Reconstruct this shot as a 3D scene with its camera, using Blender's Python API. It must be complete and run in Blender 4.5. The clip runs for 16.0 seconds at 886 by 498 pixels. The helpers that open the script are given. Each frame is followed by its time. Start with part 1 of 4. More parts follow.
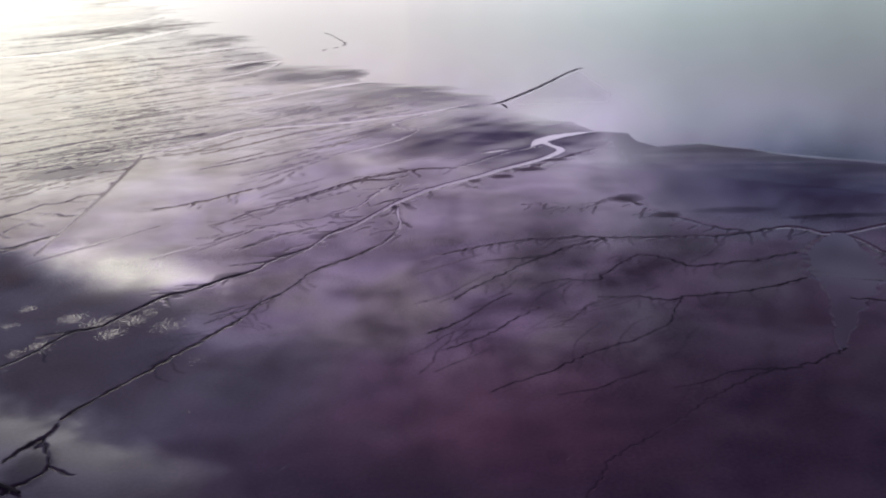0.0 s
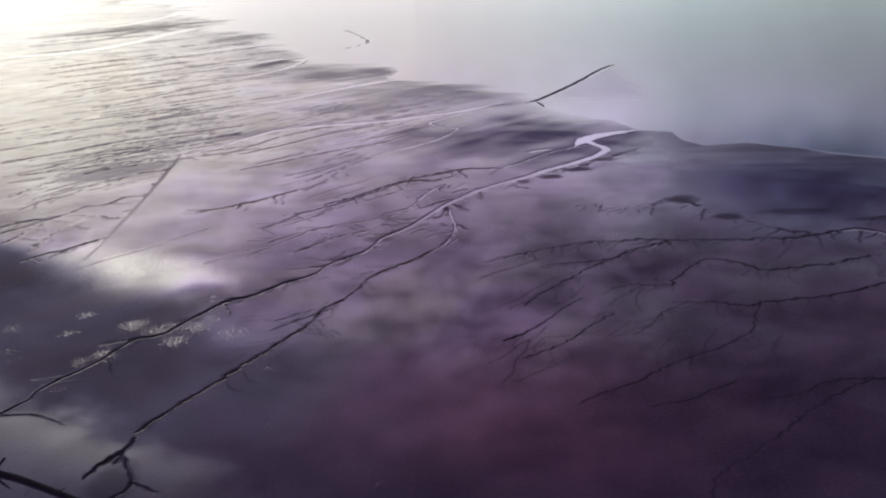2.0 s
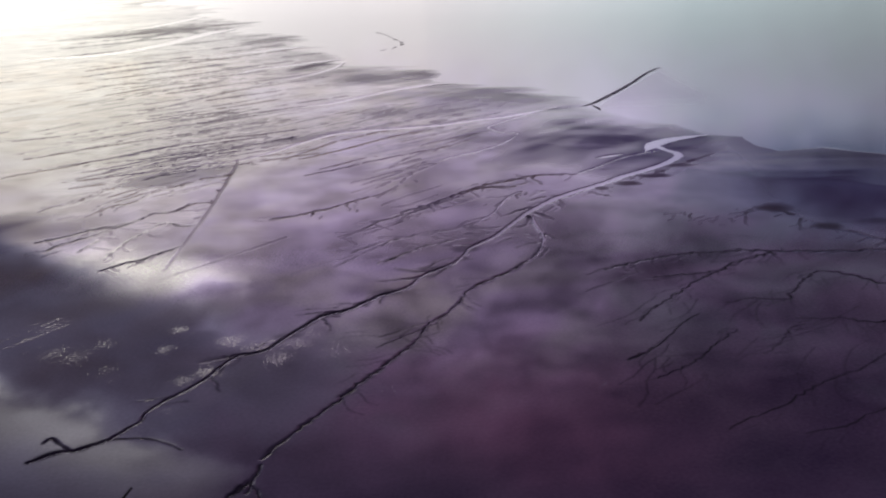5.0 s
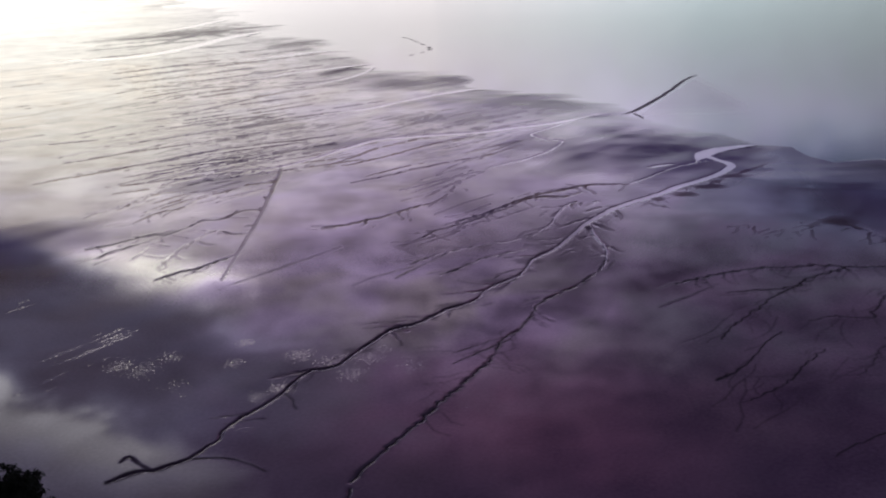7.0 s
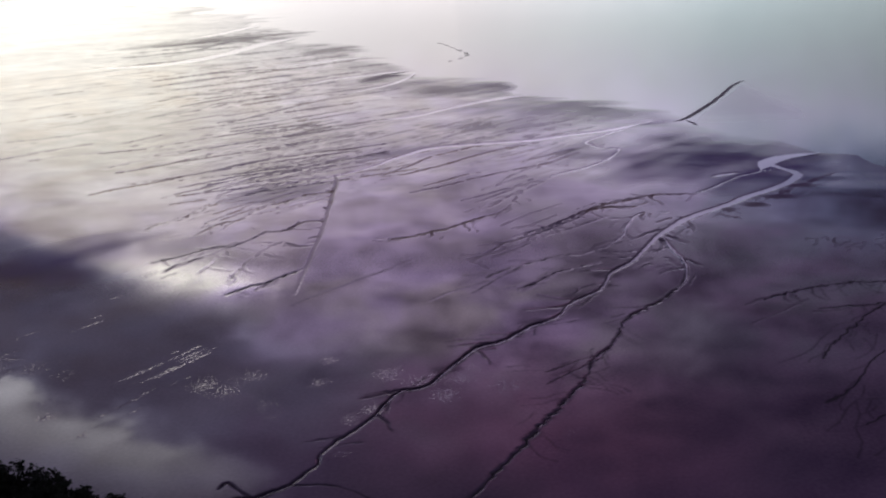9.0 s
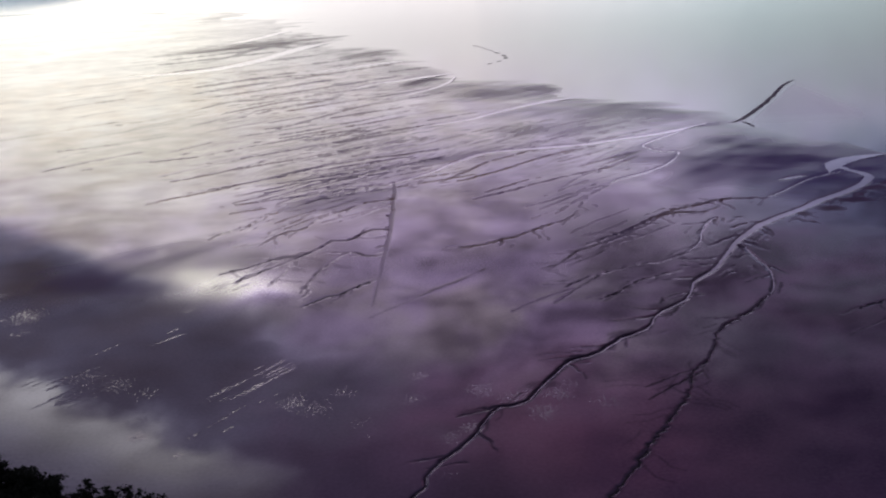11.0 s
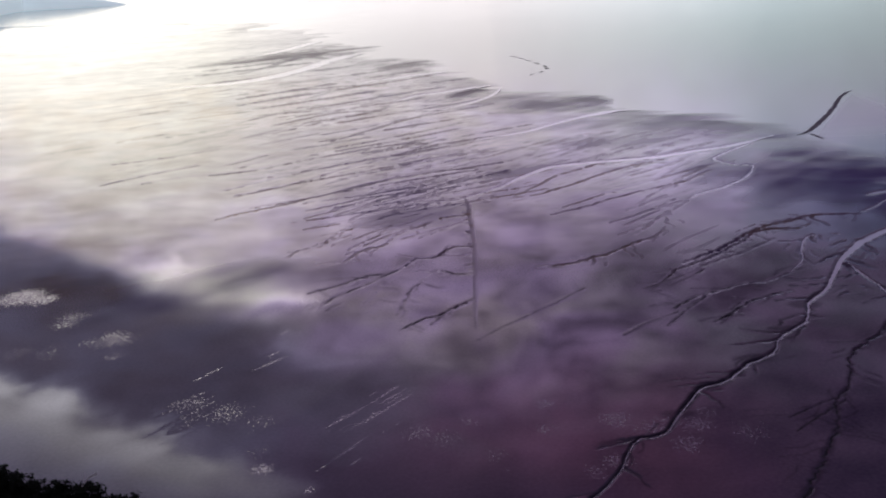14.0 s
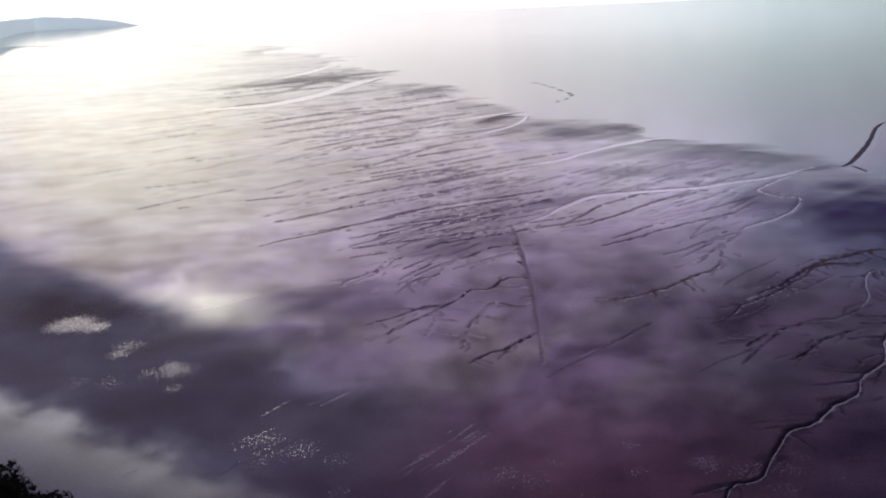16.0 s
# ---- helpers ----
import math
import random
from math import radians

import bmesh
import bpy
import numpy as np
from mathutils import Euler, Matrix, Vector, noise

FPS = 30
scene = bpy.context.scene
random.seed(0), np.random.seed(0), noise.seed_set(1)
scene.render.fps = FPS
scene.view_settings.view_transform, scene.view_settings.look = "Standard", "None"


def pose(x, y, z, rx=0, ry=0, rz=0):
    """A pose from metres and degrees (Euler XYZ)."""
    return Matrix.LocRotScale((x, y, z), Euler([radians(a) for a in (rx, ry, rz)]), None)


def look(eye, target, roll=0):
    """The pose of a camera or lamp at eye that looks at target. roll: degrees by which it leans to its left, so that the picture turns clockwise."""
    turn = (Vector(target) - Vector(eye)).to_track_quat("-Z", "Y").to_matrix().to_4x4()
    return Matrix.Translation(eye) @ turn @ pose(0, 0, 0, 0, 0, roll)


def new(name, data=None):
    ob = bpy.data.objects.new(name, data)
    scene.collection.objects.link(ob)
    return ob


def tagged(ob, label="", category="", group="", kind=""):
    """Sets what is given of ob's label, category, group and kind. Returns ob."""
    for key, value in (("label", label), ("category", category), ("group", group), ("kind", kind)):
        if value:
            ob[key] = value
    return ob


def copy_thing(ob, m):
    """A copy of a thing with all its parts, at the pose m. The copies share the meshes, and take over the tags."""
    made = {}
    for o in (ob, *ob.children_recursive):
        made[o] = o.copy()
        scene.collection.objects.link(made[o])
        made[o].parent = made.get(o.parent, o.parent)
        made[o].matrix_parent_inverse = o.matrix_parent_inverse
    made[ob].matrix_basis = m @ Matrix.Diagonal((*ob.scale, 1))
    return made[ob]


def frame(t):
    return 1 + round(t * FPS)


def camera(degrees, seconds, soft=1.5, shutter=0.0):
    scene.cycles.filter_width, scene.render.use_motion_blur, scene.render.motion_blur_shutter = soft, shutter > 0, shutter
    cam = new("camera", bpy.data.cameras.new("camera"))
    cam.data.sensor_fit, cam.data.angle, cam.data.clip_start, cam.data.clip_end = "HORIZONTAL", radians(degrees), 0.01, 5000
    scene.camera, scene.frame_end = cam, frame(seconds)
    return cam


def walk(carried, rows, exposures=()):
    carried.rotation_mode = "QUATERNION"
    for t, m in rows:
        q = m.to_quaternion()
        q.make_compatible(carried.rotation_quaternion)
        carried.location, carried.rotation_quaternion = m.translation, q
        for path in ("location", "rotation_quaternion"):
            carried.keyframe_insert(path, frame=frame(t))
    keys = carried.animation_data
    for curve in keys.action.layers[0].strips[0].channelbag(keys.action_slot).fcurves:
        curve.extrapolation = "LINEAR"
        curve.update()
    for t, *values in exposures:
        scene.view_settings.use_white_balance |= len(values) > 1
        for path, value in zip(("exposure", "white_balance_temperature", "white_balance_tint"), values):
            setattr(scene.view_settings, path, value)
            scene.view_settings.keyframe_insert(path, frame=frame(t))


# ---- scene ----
cam = camera(46.0, 16.0, soft=2.2)
# seconds, eye in metres, yaw, pitch, roll in degrees
PATH = [
    (0, 0.00, 0.00, 60.00, 0.011, -16.130, -2.027),
    (0.5, -2.64, 1.24, 60.01, 0.118, -16.145, -2.052),
    (1, -5.36, 2.51, 60.05, 0.171, -16.189, -2.086),
    (1.5, -8.11, 3.89, 60.08, 0.314, -16.239, -2.121),
    (2, -10.64, 5.29, 60.17, 0.453, -16.276, -2.225),
    (2.5, -13.55, 6.46, 60.29, 0.571, -16.284, -2.297),
    (3, -16.10, 7.95, 60.29, 0.637, -16.278, -2.343),
    (3.5, -18.79, 9.64, 60.17, 0.776, -16.234, -2.454),
    (4, -21.56, 10.94, 60.18, 0.858, -16.201, -2.445),
    (6.5, -35.39, 17.42, 60.43, 1.354, -15.990, -1.904),
    (7, -37.89, 18.52, 60.59, 1.556, -15.897, -1.843),
    (7.5, -40.72, 19.64, 60.81, 1.761, -15.835, -1.825),
    (8, -43.24, 21.02, 61.07, 2.119, -15.765, -1.953),
    (8.5, -46.10, 22.21, 61.24, 2.428, -15.680, -2.108),
    (9, -48.74, 23.27, 61.40, 2.740, -15.618, -2.203),
    (11.5, -62.42, 28.71, 62.11, 4.273, -15.405, -3.172),
    (12, -65.45, 29.74, 62.23, 4.396, -15.352, -3.150),
    (12.5, -68.18, 30.49, 62.55, 4.587, -15.255, -3.194),
    (13, -71.03, 31.51, 62.71, 4.622, -15.130, -3.196),
    (13.5, -73.88, 32.60, 62.81, 4.735, -15.008, -3.262),
    (14, -76.50, 33.58, 62.92, 4.863, -14.887, -3.262),
    (14.5, -79.68, 34.51, 63.13, 4.842, -14.802, -3.138),
    (15, -82.25, 35.35, 63.45, 4.958, -14.602, -3.012),
    (15.5, -85.02, 36.19, 63.70, 4.946, -14.210, -2.849),
    (16, -88.38, 36.75, 64.13, 5.018, -13.592, -2.539),
]
walk(cam, [(t, pose(x, y, z, 0, 0, yaw) @ pose(0, 0, 0, 90 + pitch) @ pose(0, 0, 0, 0, 0, roll)) for t, x, y, z, yaw, pitch, roll in PATH])

# ---- light ----
SUN_AZIMUTH, SUN_ELEVATION = radians(-21.5), radians(4.5)
SUN_WAY = Vector((math.sin(SUN_AZIMUTH) * math.cos(SUN_ELEVATION), math.cos(SUN_AZIMUTH) * math.cos(SUN_ELEVATION), math.sin(SUN_ELEVATION)))
lamp = bpy.data.lights.new("sun", "SUN")
lamp.energy, lamp.angle, lamp.color = 0.02, radians(40.0), (1.0, 0.92, 0.82)
sun = new("sun", lamp)
sun.matrix_world = look(SUN_WAY * 400, (0, 0, 0))
scene.view_settings.exposure = 0.0
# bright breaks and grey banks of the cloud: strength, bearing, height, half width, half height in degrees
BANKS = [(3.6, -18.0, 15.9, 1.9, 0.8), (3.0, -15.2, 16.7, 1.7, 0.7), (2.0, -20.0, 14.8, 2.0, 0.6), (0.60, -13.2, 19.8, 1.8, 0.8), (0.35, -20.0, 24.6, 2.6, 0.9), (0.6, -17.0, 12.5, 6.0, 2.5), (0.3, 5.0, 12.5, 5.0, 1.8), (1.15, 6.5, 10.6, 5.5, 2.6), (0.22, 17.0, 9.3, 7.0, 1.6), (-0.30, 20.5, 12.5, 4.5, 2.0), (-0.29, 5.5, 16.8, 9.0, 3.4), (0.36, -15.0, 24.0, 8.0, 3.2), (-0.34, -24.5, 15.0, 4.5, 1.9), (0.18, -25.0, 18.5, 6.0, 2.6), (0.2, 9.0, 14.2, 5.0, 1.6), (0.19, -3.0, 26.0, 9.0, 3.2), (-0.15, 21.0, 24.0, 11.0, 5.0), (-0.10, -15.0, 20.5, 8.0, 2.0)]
# thinner and thicker parts of the cloud: stops, bearing, height, half width, half height in degrees
VEILS = [(-0.55, 4.0, 12.5, 7.0, 3.8), (-0.30, -3.0, 17.5, 5.0, 3.0), (0.38, 11.0, 20.0, 7.0, 3.5), (0.25, -18.0, 23.5, 7.0, 2.2), (-0.30, 0.0, 3.6, 16.0, 2.2), (-0.22, 0.0, 29.5, 45.0, 3.2), (0.25, 21.0, 11.5, 5.0, 3.0), (0.20, -28.0, 9.0, 6.0, 4.0), (-0.2, -8.0, 16.5, 3.5, 2.0), (0.40, 13.5, 14.5, 4.5, 2.2), (0.28, 16.0, 7.5, 9.0, 2.2), (0.25, 17.0, 13.0, 7.0, 2.5), (0.10, 20.0, 26.0, 8.0, 4.0), (0.20, -4.0, 24.0, 8.0, 3.0), (0.35, -10.5, 20.0, 3.5, 1.5), (-0.18, -12.0, 25.5, 6.0, 2.5)]


class Nodes:
    """Short hand for building a node tree."""

    def __init__(self, tree, fresh=True):
        self.tree = tree
        if fresh:
            tree.nodes.clear()

    def add(self, kind, **values):
        node = self.tree.nodes.new(kind)
        for key, value in values.items():
            if key in node.inputs:
                node.inputs[key].default_value = value
            else:
                setattr(node, key, value)
        return node

    def link(self, a, b):
        self.tree.links.new(a, b)

    def math(self, operation, a, b=None, c=None, clamp=False):
        node = self.tree.nodes.new("ShaderNodeMath")
        node.operation, node.use_clamp = operation, clamp
        for n, value in enumerate((a, b, c)):
            if value is None:
                continue
            if isinstance(value, (int, float)):
                node.inputs[n].default_value = value
            else:
                self.link(value, node.inputs[n])
        return node.outputs[0]

    def ramp(self, fac, *stops):
        node = self.tree.nodes.new("ShaderNodeValToRGB")
        marks = node.color_ramp.elements
        while len(marks) < len(stops):
            marks.new(0.5)
        for mark, (at, colour) in zip(marks, stops):
            mark.position = at
            mark.color = (*colour, 1) if isinstance(colour, tuple) else (colour, colour, colour, 1)
        self.link(fac, node.inputs[0])
        return node.outputs[0]

    def noise(self, vector, scale, detail=4.0, rough=0.5, distortion=0.0):
        node = self.tree.nodes.new("ShaderNodeTexNoise")
        node.inputs["Scale"].default_value, node.inputs["Detail"].default_value = scale, detail
        node.inputs["Roughness"].default_value, node.inputs["Distortion"].default_value = rough, distortion
        self.link(vector, node.inputs["Vector"])
        return node.outputs["Fac"]

    def mix(self, fac, a, b, blend="MIX"):
        node = self.tree.nodes.new("ShaderNodeMix")
        node.data_type, node.blend_type = "RGBA", blend
        for socket, value in ((node.inputs[0], fac), (node.inputs[6], a), (node.inputs[7], b)):
            if isinstance(value, (int, float)):
                socket.default_value = value
            elif isinstance(value, tuple):
                socket.default_value = (*value, 1)
            else:
                self.link(value, socket)
        return node.outputs[2]

    def turned(self, vector, degrees):
        node = self.tree.nodes.new("ShaderNodeMapping")
        node.inputs["Rotation"].default_value = (0, 0, radians(degrees))
        self.link(vector, node.inputs["Vector"])
        return node.outputs[0]

    def scaled(self, vector, x, y, z):
        node = self.tree.nodes.new("ShaderNodeMapping")
        node.inputs["Scale"].default_value = (x, y, z)
        self.link(vector, node.inputs["Vector"])
        return node.outputs[0]


world = bpy.data.worlds.new("sky")
scene.world = world
world.use_nodes = True
w = Nodes(world.node_tree)
sky = w.add("ShaderNodeTexSky", sky_type="NISHITA", sun_disc=False, sun_elevation=SUN_ELEVATION, sun_rotation=SUN_AZIMUTH, dust_density=3.0)
way = w.add("ShaderNodeTexCoord").outputs["Generated"]
split = w.add("ShaderNodeSeparateXYZ")
w.link(way, split.inputs[0])
DEGREE = math.pi / 180
height = w.math("MAXIMUM", split.outputs[2], 0.0)
# a broken layer of cloud, seen in perspective; its edges are ragged
over = w.math("DIVIDE", 1.0, w.math("ADD", height, 0.10))
flat = w.add("ShaderNodeCombineXYZ")
w.link(w.math("MULTIPLY", split.outputs[0], over), flat.inputs[0])
w.link(w.math("MULTIPLY", split.outputs[1], over), flat.inputs[1])
cover = w.noise(flat.outputs[0], 5.6, 7, 0.58, 0.15)
ragged = w.math("MULTIPLY_ADD", w.noise(flat.outputs[0], 7.0, 6, 0.62, 0.3), 7.5, -3.75)
bearing = w.math("ADD", w.math("DIVIDE", w.math("ARCTAN2", split.outputs[0], split.outputs[1]), DEGREE), ragged)
rise = w.math("MULTIPLY_ADD", ragged, 0.5, w.math("DIVIDE", w.math("ARCSINE", height), DEGREE))


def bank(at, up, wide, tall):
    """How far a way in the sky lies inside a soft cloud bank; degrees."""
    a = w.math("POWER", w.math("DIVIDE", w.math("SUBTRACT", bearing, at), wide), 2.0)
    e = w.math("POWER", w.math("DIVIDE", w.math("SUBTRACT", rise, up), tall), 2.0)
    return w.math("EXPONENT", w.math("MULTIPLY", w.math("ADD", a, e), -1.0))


dot = w.add("ShaderNodeVectorMath", operation="DOT_PRODUCT")
w.link(way, dot.inputs[0])
dot.inputs[1].default_value = SUN_WAY
toward = w.math("MAXIMUM", dot.outputs["Value"], 0.0)
glow = w.math("ADD", w.math("MULTIPLY", w.math("POWER", toward, 110.0), 0.55), w.math("MULTIPLY", w.math("POWER", toward, 16.0), 0.09))
haze = w.math("MULTIPLY_ADD", w.math("EXPONENT", w.math("MULTIPLY", w.math("POWER", w.math("DIVIDE", rise, 10.8), 2.0), -1.0)), 0.5, w.math("MULTIPLY", w.math("EXPONENT", w.math("DIVIDE", rise, -6.0)), 0.5))
# a sheet of bright cloud lies over the horizon; its upper rim sinks towards the left, and it thins out on the right
rim = w.math("MULTIPLY_ADD", w.math("MULTIPLY_ADD", bearing, -0.0088, 0.14), bearing, 22.3)
east = w.math("DIVIDE", w.math("SUBTRACT", bearing, -2.0), 15.0, clamp=True)
soft_rim = w.math("MULTIPLY_ADD", w.math("DIVIDE", w.math("ADD", bearing, 22.0), 24.0, clamp=True), 1.4, 0.22)
inside = w.math("DIVIDE", 1.0, w.math("ADD", w.math("EXPONENT", w.math("DIVIDE", w.math("SUBTRACT", rise, rim), soft_rim)), 1.0))
inside = w.math("MULTIPLY", inside, w.math("SUBTRACT", 1.0, w.math("MULTIPLY", east, 0.9)))
low = w.math("POWER", w.math("SUBTRACT", 1.0, haze), 2.6)
blotch = w.math("MULTIPLY_ADD", w.ramp(cover, (0.36, 0.0), (0.66, 1.0)), 1.6, -0.78)
shine = w.math("MULTIPLY", inside, w.math("MULTIPLY_ADD", w.math("MULTIPLY", blotch, low), 0.75, 1.05))
shine = w.math("ADD", shine, w.math("MULTIPLY_ADD", w.math("MULTIPLY", blotch, low), 0.14, 0.25))
pale = w.math("MULTIPLY", haze, w.math("MULTIPLY_ADD", w.math("DIVIDE", w.math("SUBTRACT", bearing, 4.0), 17.0, clamp=True), -0.7, 1.0))
shine = w.math("MULTIPLY_ADD", w.math("MULTIPLY", pale, w.math("SUBTRACT", 1.0, inside)), 1.25, shine)
# a second, greyer sheet rises on the left behind the dark gap
edge = w.math("MULTIPLY_ADD", cover, -5.0, w.math("MULTIPLY_ADD", bearing, 0.52, 37.1))
above = w.math("SUBTRACT", rise, edge)
second = w.math("DIVIDE", 1.0, w.math("ADD", w.math("EXPONENT", w.math("DIVIDE", above, -0.40)), 1.0))
second = w.math("MULTIPLY", second, w.math("MULTIPLY", w.math("DIVIDE", w.math("SUBTRACT", -12.0, bearing), 9.0, clamp=True), w.math("DIVIDE", w.math("ADD", bearing, 55.0), 15.0, clamp=True)))
second = w.math("MULTIPLY", second, w.math("ADD", w.math("MULTIPLY", w.math("EXPONENT", w.math("DIVIDE", w.math("MAXIMUM", above, 0.0), -1.8)), 2.05), w.math("MULTIPLY", w.math("EXPONENT", w.math("DIVIDE", w.math("MAXIMUM", above, 0.0), -5.0)), 0.9)))
shine = w.math("ADD", shine, w.math("MULTIPLY", second, w.math("MULTIPLY_ADD", blotch, 0.4, 1.0)))
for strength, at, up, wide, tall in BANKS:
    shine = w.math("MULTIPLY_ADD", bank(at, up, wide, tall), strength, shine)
glow = w.math("MULTIPLY", glow, w.math("MULTIPLY_ADD", inside, 0.96, 0.04))
shine = w.math("ADD", shine, glow)
veil = 0.0
for stops, at, up, wide, tall in VEILS:
    veil = w.math("MULTIPLY_ADD", bank(at, up, wide, tall), stops, veil)
shine = w.math("MULTIPLY", w.math("MAXIMUM", shine, 0.04), w.math("POWER", 2.0, veil))
cloud = w.add("ShaderNodeBackground")
hue = w.ramp(w.noise(flat.outputs[0], 3.8, 5, 0.6, 0.4), (0.40, 0.0), (0.60, 1.0))
tint = w.mix(inside, w.mix(hue, (0.73, 0.71, 1.06), (0.93, 0.64, 1.18)), w.mix(hue, (1.06, 0.85, 0.99), (0.91, 0.66, 1.27)))
west = w.math("DIVIDE", w.math("SUBTRACT", -4.0, bearing), 14.0, clamp=True)
tint = w.mix(w.math("MULTIPLY", west, w.math("SUBTRACT", 1.0, inside)), tint, (0.66, 0.65, 1.03))
tint = w.mix(w.math("MULTIPLY", bank(-15.0, 9.5, 8.0, 3.5), 0.6), tint, (1.03, 0.92, 0.94))
tint = w.mix(w.math("MULTIPLY", bank(-5.0, 15.0, 9.0, 3.2), 0.65), tint, (0.97, 0.65, 1.30))
tint = w.mix(w.math("MULTIPLY", bank(7.0, 12.5, 10.0, 4.0), 0.5), tint, (0.96, 0.70, 1.22))
tint = w.mix(w.math("MULTIPLY", second, 0.7, clamp=True), tint, (0.90, 0.88, 0.96))
tint = w.mix(w.math("MULTIPLY", bank(20.5, 12.2, 7.0, 2.8), 1.0), tint, (0.40, 0.50, 1.25))
tint = w.mix(w.math("MULTIPLY", bank(6.0, 26.5, 13.0, 4.2), 0.95), tint, (1.22, 0.48, 0.89))
tint = w.mix(w.math("MULTIPLY", w.math("MULTIPLY", haze, 1.5, clamp=True), w.math("SUBTRACT", 1.0, w.math("MULTIPLY", west, w.math("SUBTRACT", 1.0, inside)))), tint, w.mix(east, (0.955, 0.90, 0.93), (0.78, 0.905, 0.955)))
tint = w.mix(w.math("MULTIPLY", bank(-17.4, 16.0, 3.4, 1.4), 1.0), tint, (0.98, 0.93, 0.86))
w.link(w.mix(w.math("MULTIPLY", glow, 2.2, clamp=True), tint, (1.0, 0.955, 0.87)), cloud.inputs["Color"])
w.link(shine, cloud.inputs["Strength"])
clear = w.add("ShaderNodeBackground", Strength=0.06)
w.link(sky.outputs[0], clear.inputs["Color"])
both = w.add("ShaderNodeMixShader")
w.link(w.math("MAXIMUM", w.ramp(cover, (0.35, 0.92), (0.6, 1.0)), w.math("MULTIPLY", haze, 1.6), clamp=True), both.inputs[0])
w.link(clear.outputs[0], both.inputs[1])
w.link(cloud.outputs[0], both.inputs[2])
w.link(both.outputs[0], w.add("ShaderNodeOutputWorld").inputs[0])


# ---- materials ----
def material(name):
    made = bpy.data.materials.new(name)
    made.use_nodes = True
    n = Nodes(made.node_tree)
    skin = n.add("ShaderNodeBsdfPrincipled")
    n.out = n.add("ShaderNodeOutputMaterial")
    n.link(skin.outputs[0], n.out.inputs[0])
    return made, n, skin, n.add("ShaderNodeNewGeometry").outputs["Position"]


def bumped(n, skin, layers):
    """layers: pairs of a height socket and its size in metres."""
    last = None
    for socket, size in layers:
        bump = n.add("ShaderNodeBump", Strength=1.0, Distance=size)
        n.link(socket, bump.inputs["Height"])
        if last:
            n.link(last, bump.inputs["Normal"])
        last = bump.outputs[0]
    n.link(last, skin.inputs["Normal"])


def make_mud():
    made, n, skin, at = material("wet_mud")
    broad = n.noise(at, 0.012, 4, 0.55, 0.8)
    middle = n.noise(at, 0.07, 5, 0.6, 0.4)
    grain = n.noise(at, 1.7, 5, 0.6)
    colour = n.ramp(broad, (0.36, (0.076, 0.046, 0.074)), (0.52, (0.064, 0.038, 0.092)), (0.66, (0.048, 0.044, 0.080)))
    colour = n.mix(0.45, colour, n.ramp(middle, (0.3, (0.044, 0.025, 0.050)), (0.7, (0.112, 0.062, 0.108))))
    colour = n.mix(0.30, colour, n.ramp(grain, (0.3, (0.026, 0.018, 0.028)), (0.75, (0.13, 0.092, 0.125))))
    place = n.add("ShaderNodeSeparateXYZ")
    n.link(at, place.inputs[0])
    distant = n.math("DIVIDE", n.math("SUBTRACT", place.outputs[1], 430.0), 300.0, clamp=True)
    dry = n.add("ShaderNodeAttribute", attribute_name="drained").outputs["Fac"]
    colour = n.mix(n.math("MULTIPLY", dry, 0.8), colour, n.mix(distant, (0.085, 0.052, 0.165), (0.165, 0.105, 0.095)))
    # silt darkens the gullies: dark mud, with the banks' shade put into it
    silt = n.add("ShaderNodeAttribute", attribute_name="silt").outputs["Fac"]
    # the far flats are flecked with small drain holes, drawn out along the fall of the ground
    flecked = n.add("ShaderNodeAttribute", attribute_name="flecked").outputs["Fac"]
    # silt turns paler and more coloured beyond 220 m, west of x = 75
    silt_far = n.math("MULTIPLY", n.math("DIVIDE", n.math("SUBTRACT", place.outputs[1], 220.0), 80.0, clamp=True), n.math("DIVIDE", n.math("SUBTRACT", 75.0, place.outputs[0]), 20.0, clamp=True))
    far = n.math("DIVIDE", n.math("SUBTRACT", place.outputs[1], 380.0), 160.0, clamp=True)
    slant = n.turned(at, -42.0)
    small = n.noise(n.scaled(slant, 0.16, 0.55, 1.0), 1.0, 2, 0.5)
    large = n.noise(n.scaled(slant, 0.075, 0.26, 1.0), 1.0, 2, 0.5)
    holes = n.ramp(n.math("ADD", n.math("MULTIPLY", small, n.math("SUBTRACT", 1.0, far)), n.math("MULTIPLY", large, far)), (0.56, 0.0), (0.66, 1.0))
    silt = n.math("MAXIMUM", silt, n.math("MULTIPLY", holes, n.math("MULTIPLY", flecked, 0.62)))
    colour = n.mix(silt, colour, n.mix(silt_far, (0.022, 0.016, 0.026), n.ramp(broad, (0.42, (0.080, 0.044, 0.120)), (0.60, (0.160, 0.086, 0.056)))))
    # wavelets glitter in patches along the near shore: flecks of water tilted towards the bright horizon
    patch = n.add("ShaderNodeAttribute", attribute_name="rippled").outputs["Fac"]
    fleck = n.noise(n.scaled(at, 1.0, 0.62, 1.0), 2.8, 3, 0.62)
    rippled = n.ramp(n.math("MULTIPLY_ADD", patch, 0.32, fleck), (0.81, 0.0), (0.85, 1.0))
    combed = n.add("ShaderNodeAttribute", attribute_name="combed").outputs["Fac"]
    rows = n.noise(n.scaled(n.turned(at, -58.0), 0.10, 1.1, 1.0), 1.0, 2, 0.5)
    rows = n.math("MULTIPLY", n.ramp(n.math("MULTIPLY_ADD", combed, 0.26, rows), (0.74, 0.0), (0.79, 1.0)), n.ramp(fleck, (0.44, 0.15), (0.54, 1.0)))
    lively = n.math("MAXIMUM", rippled, rows)
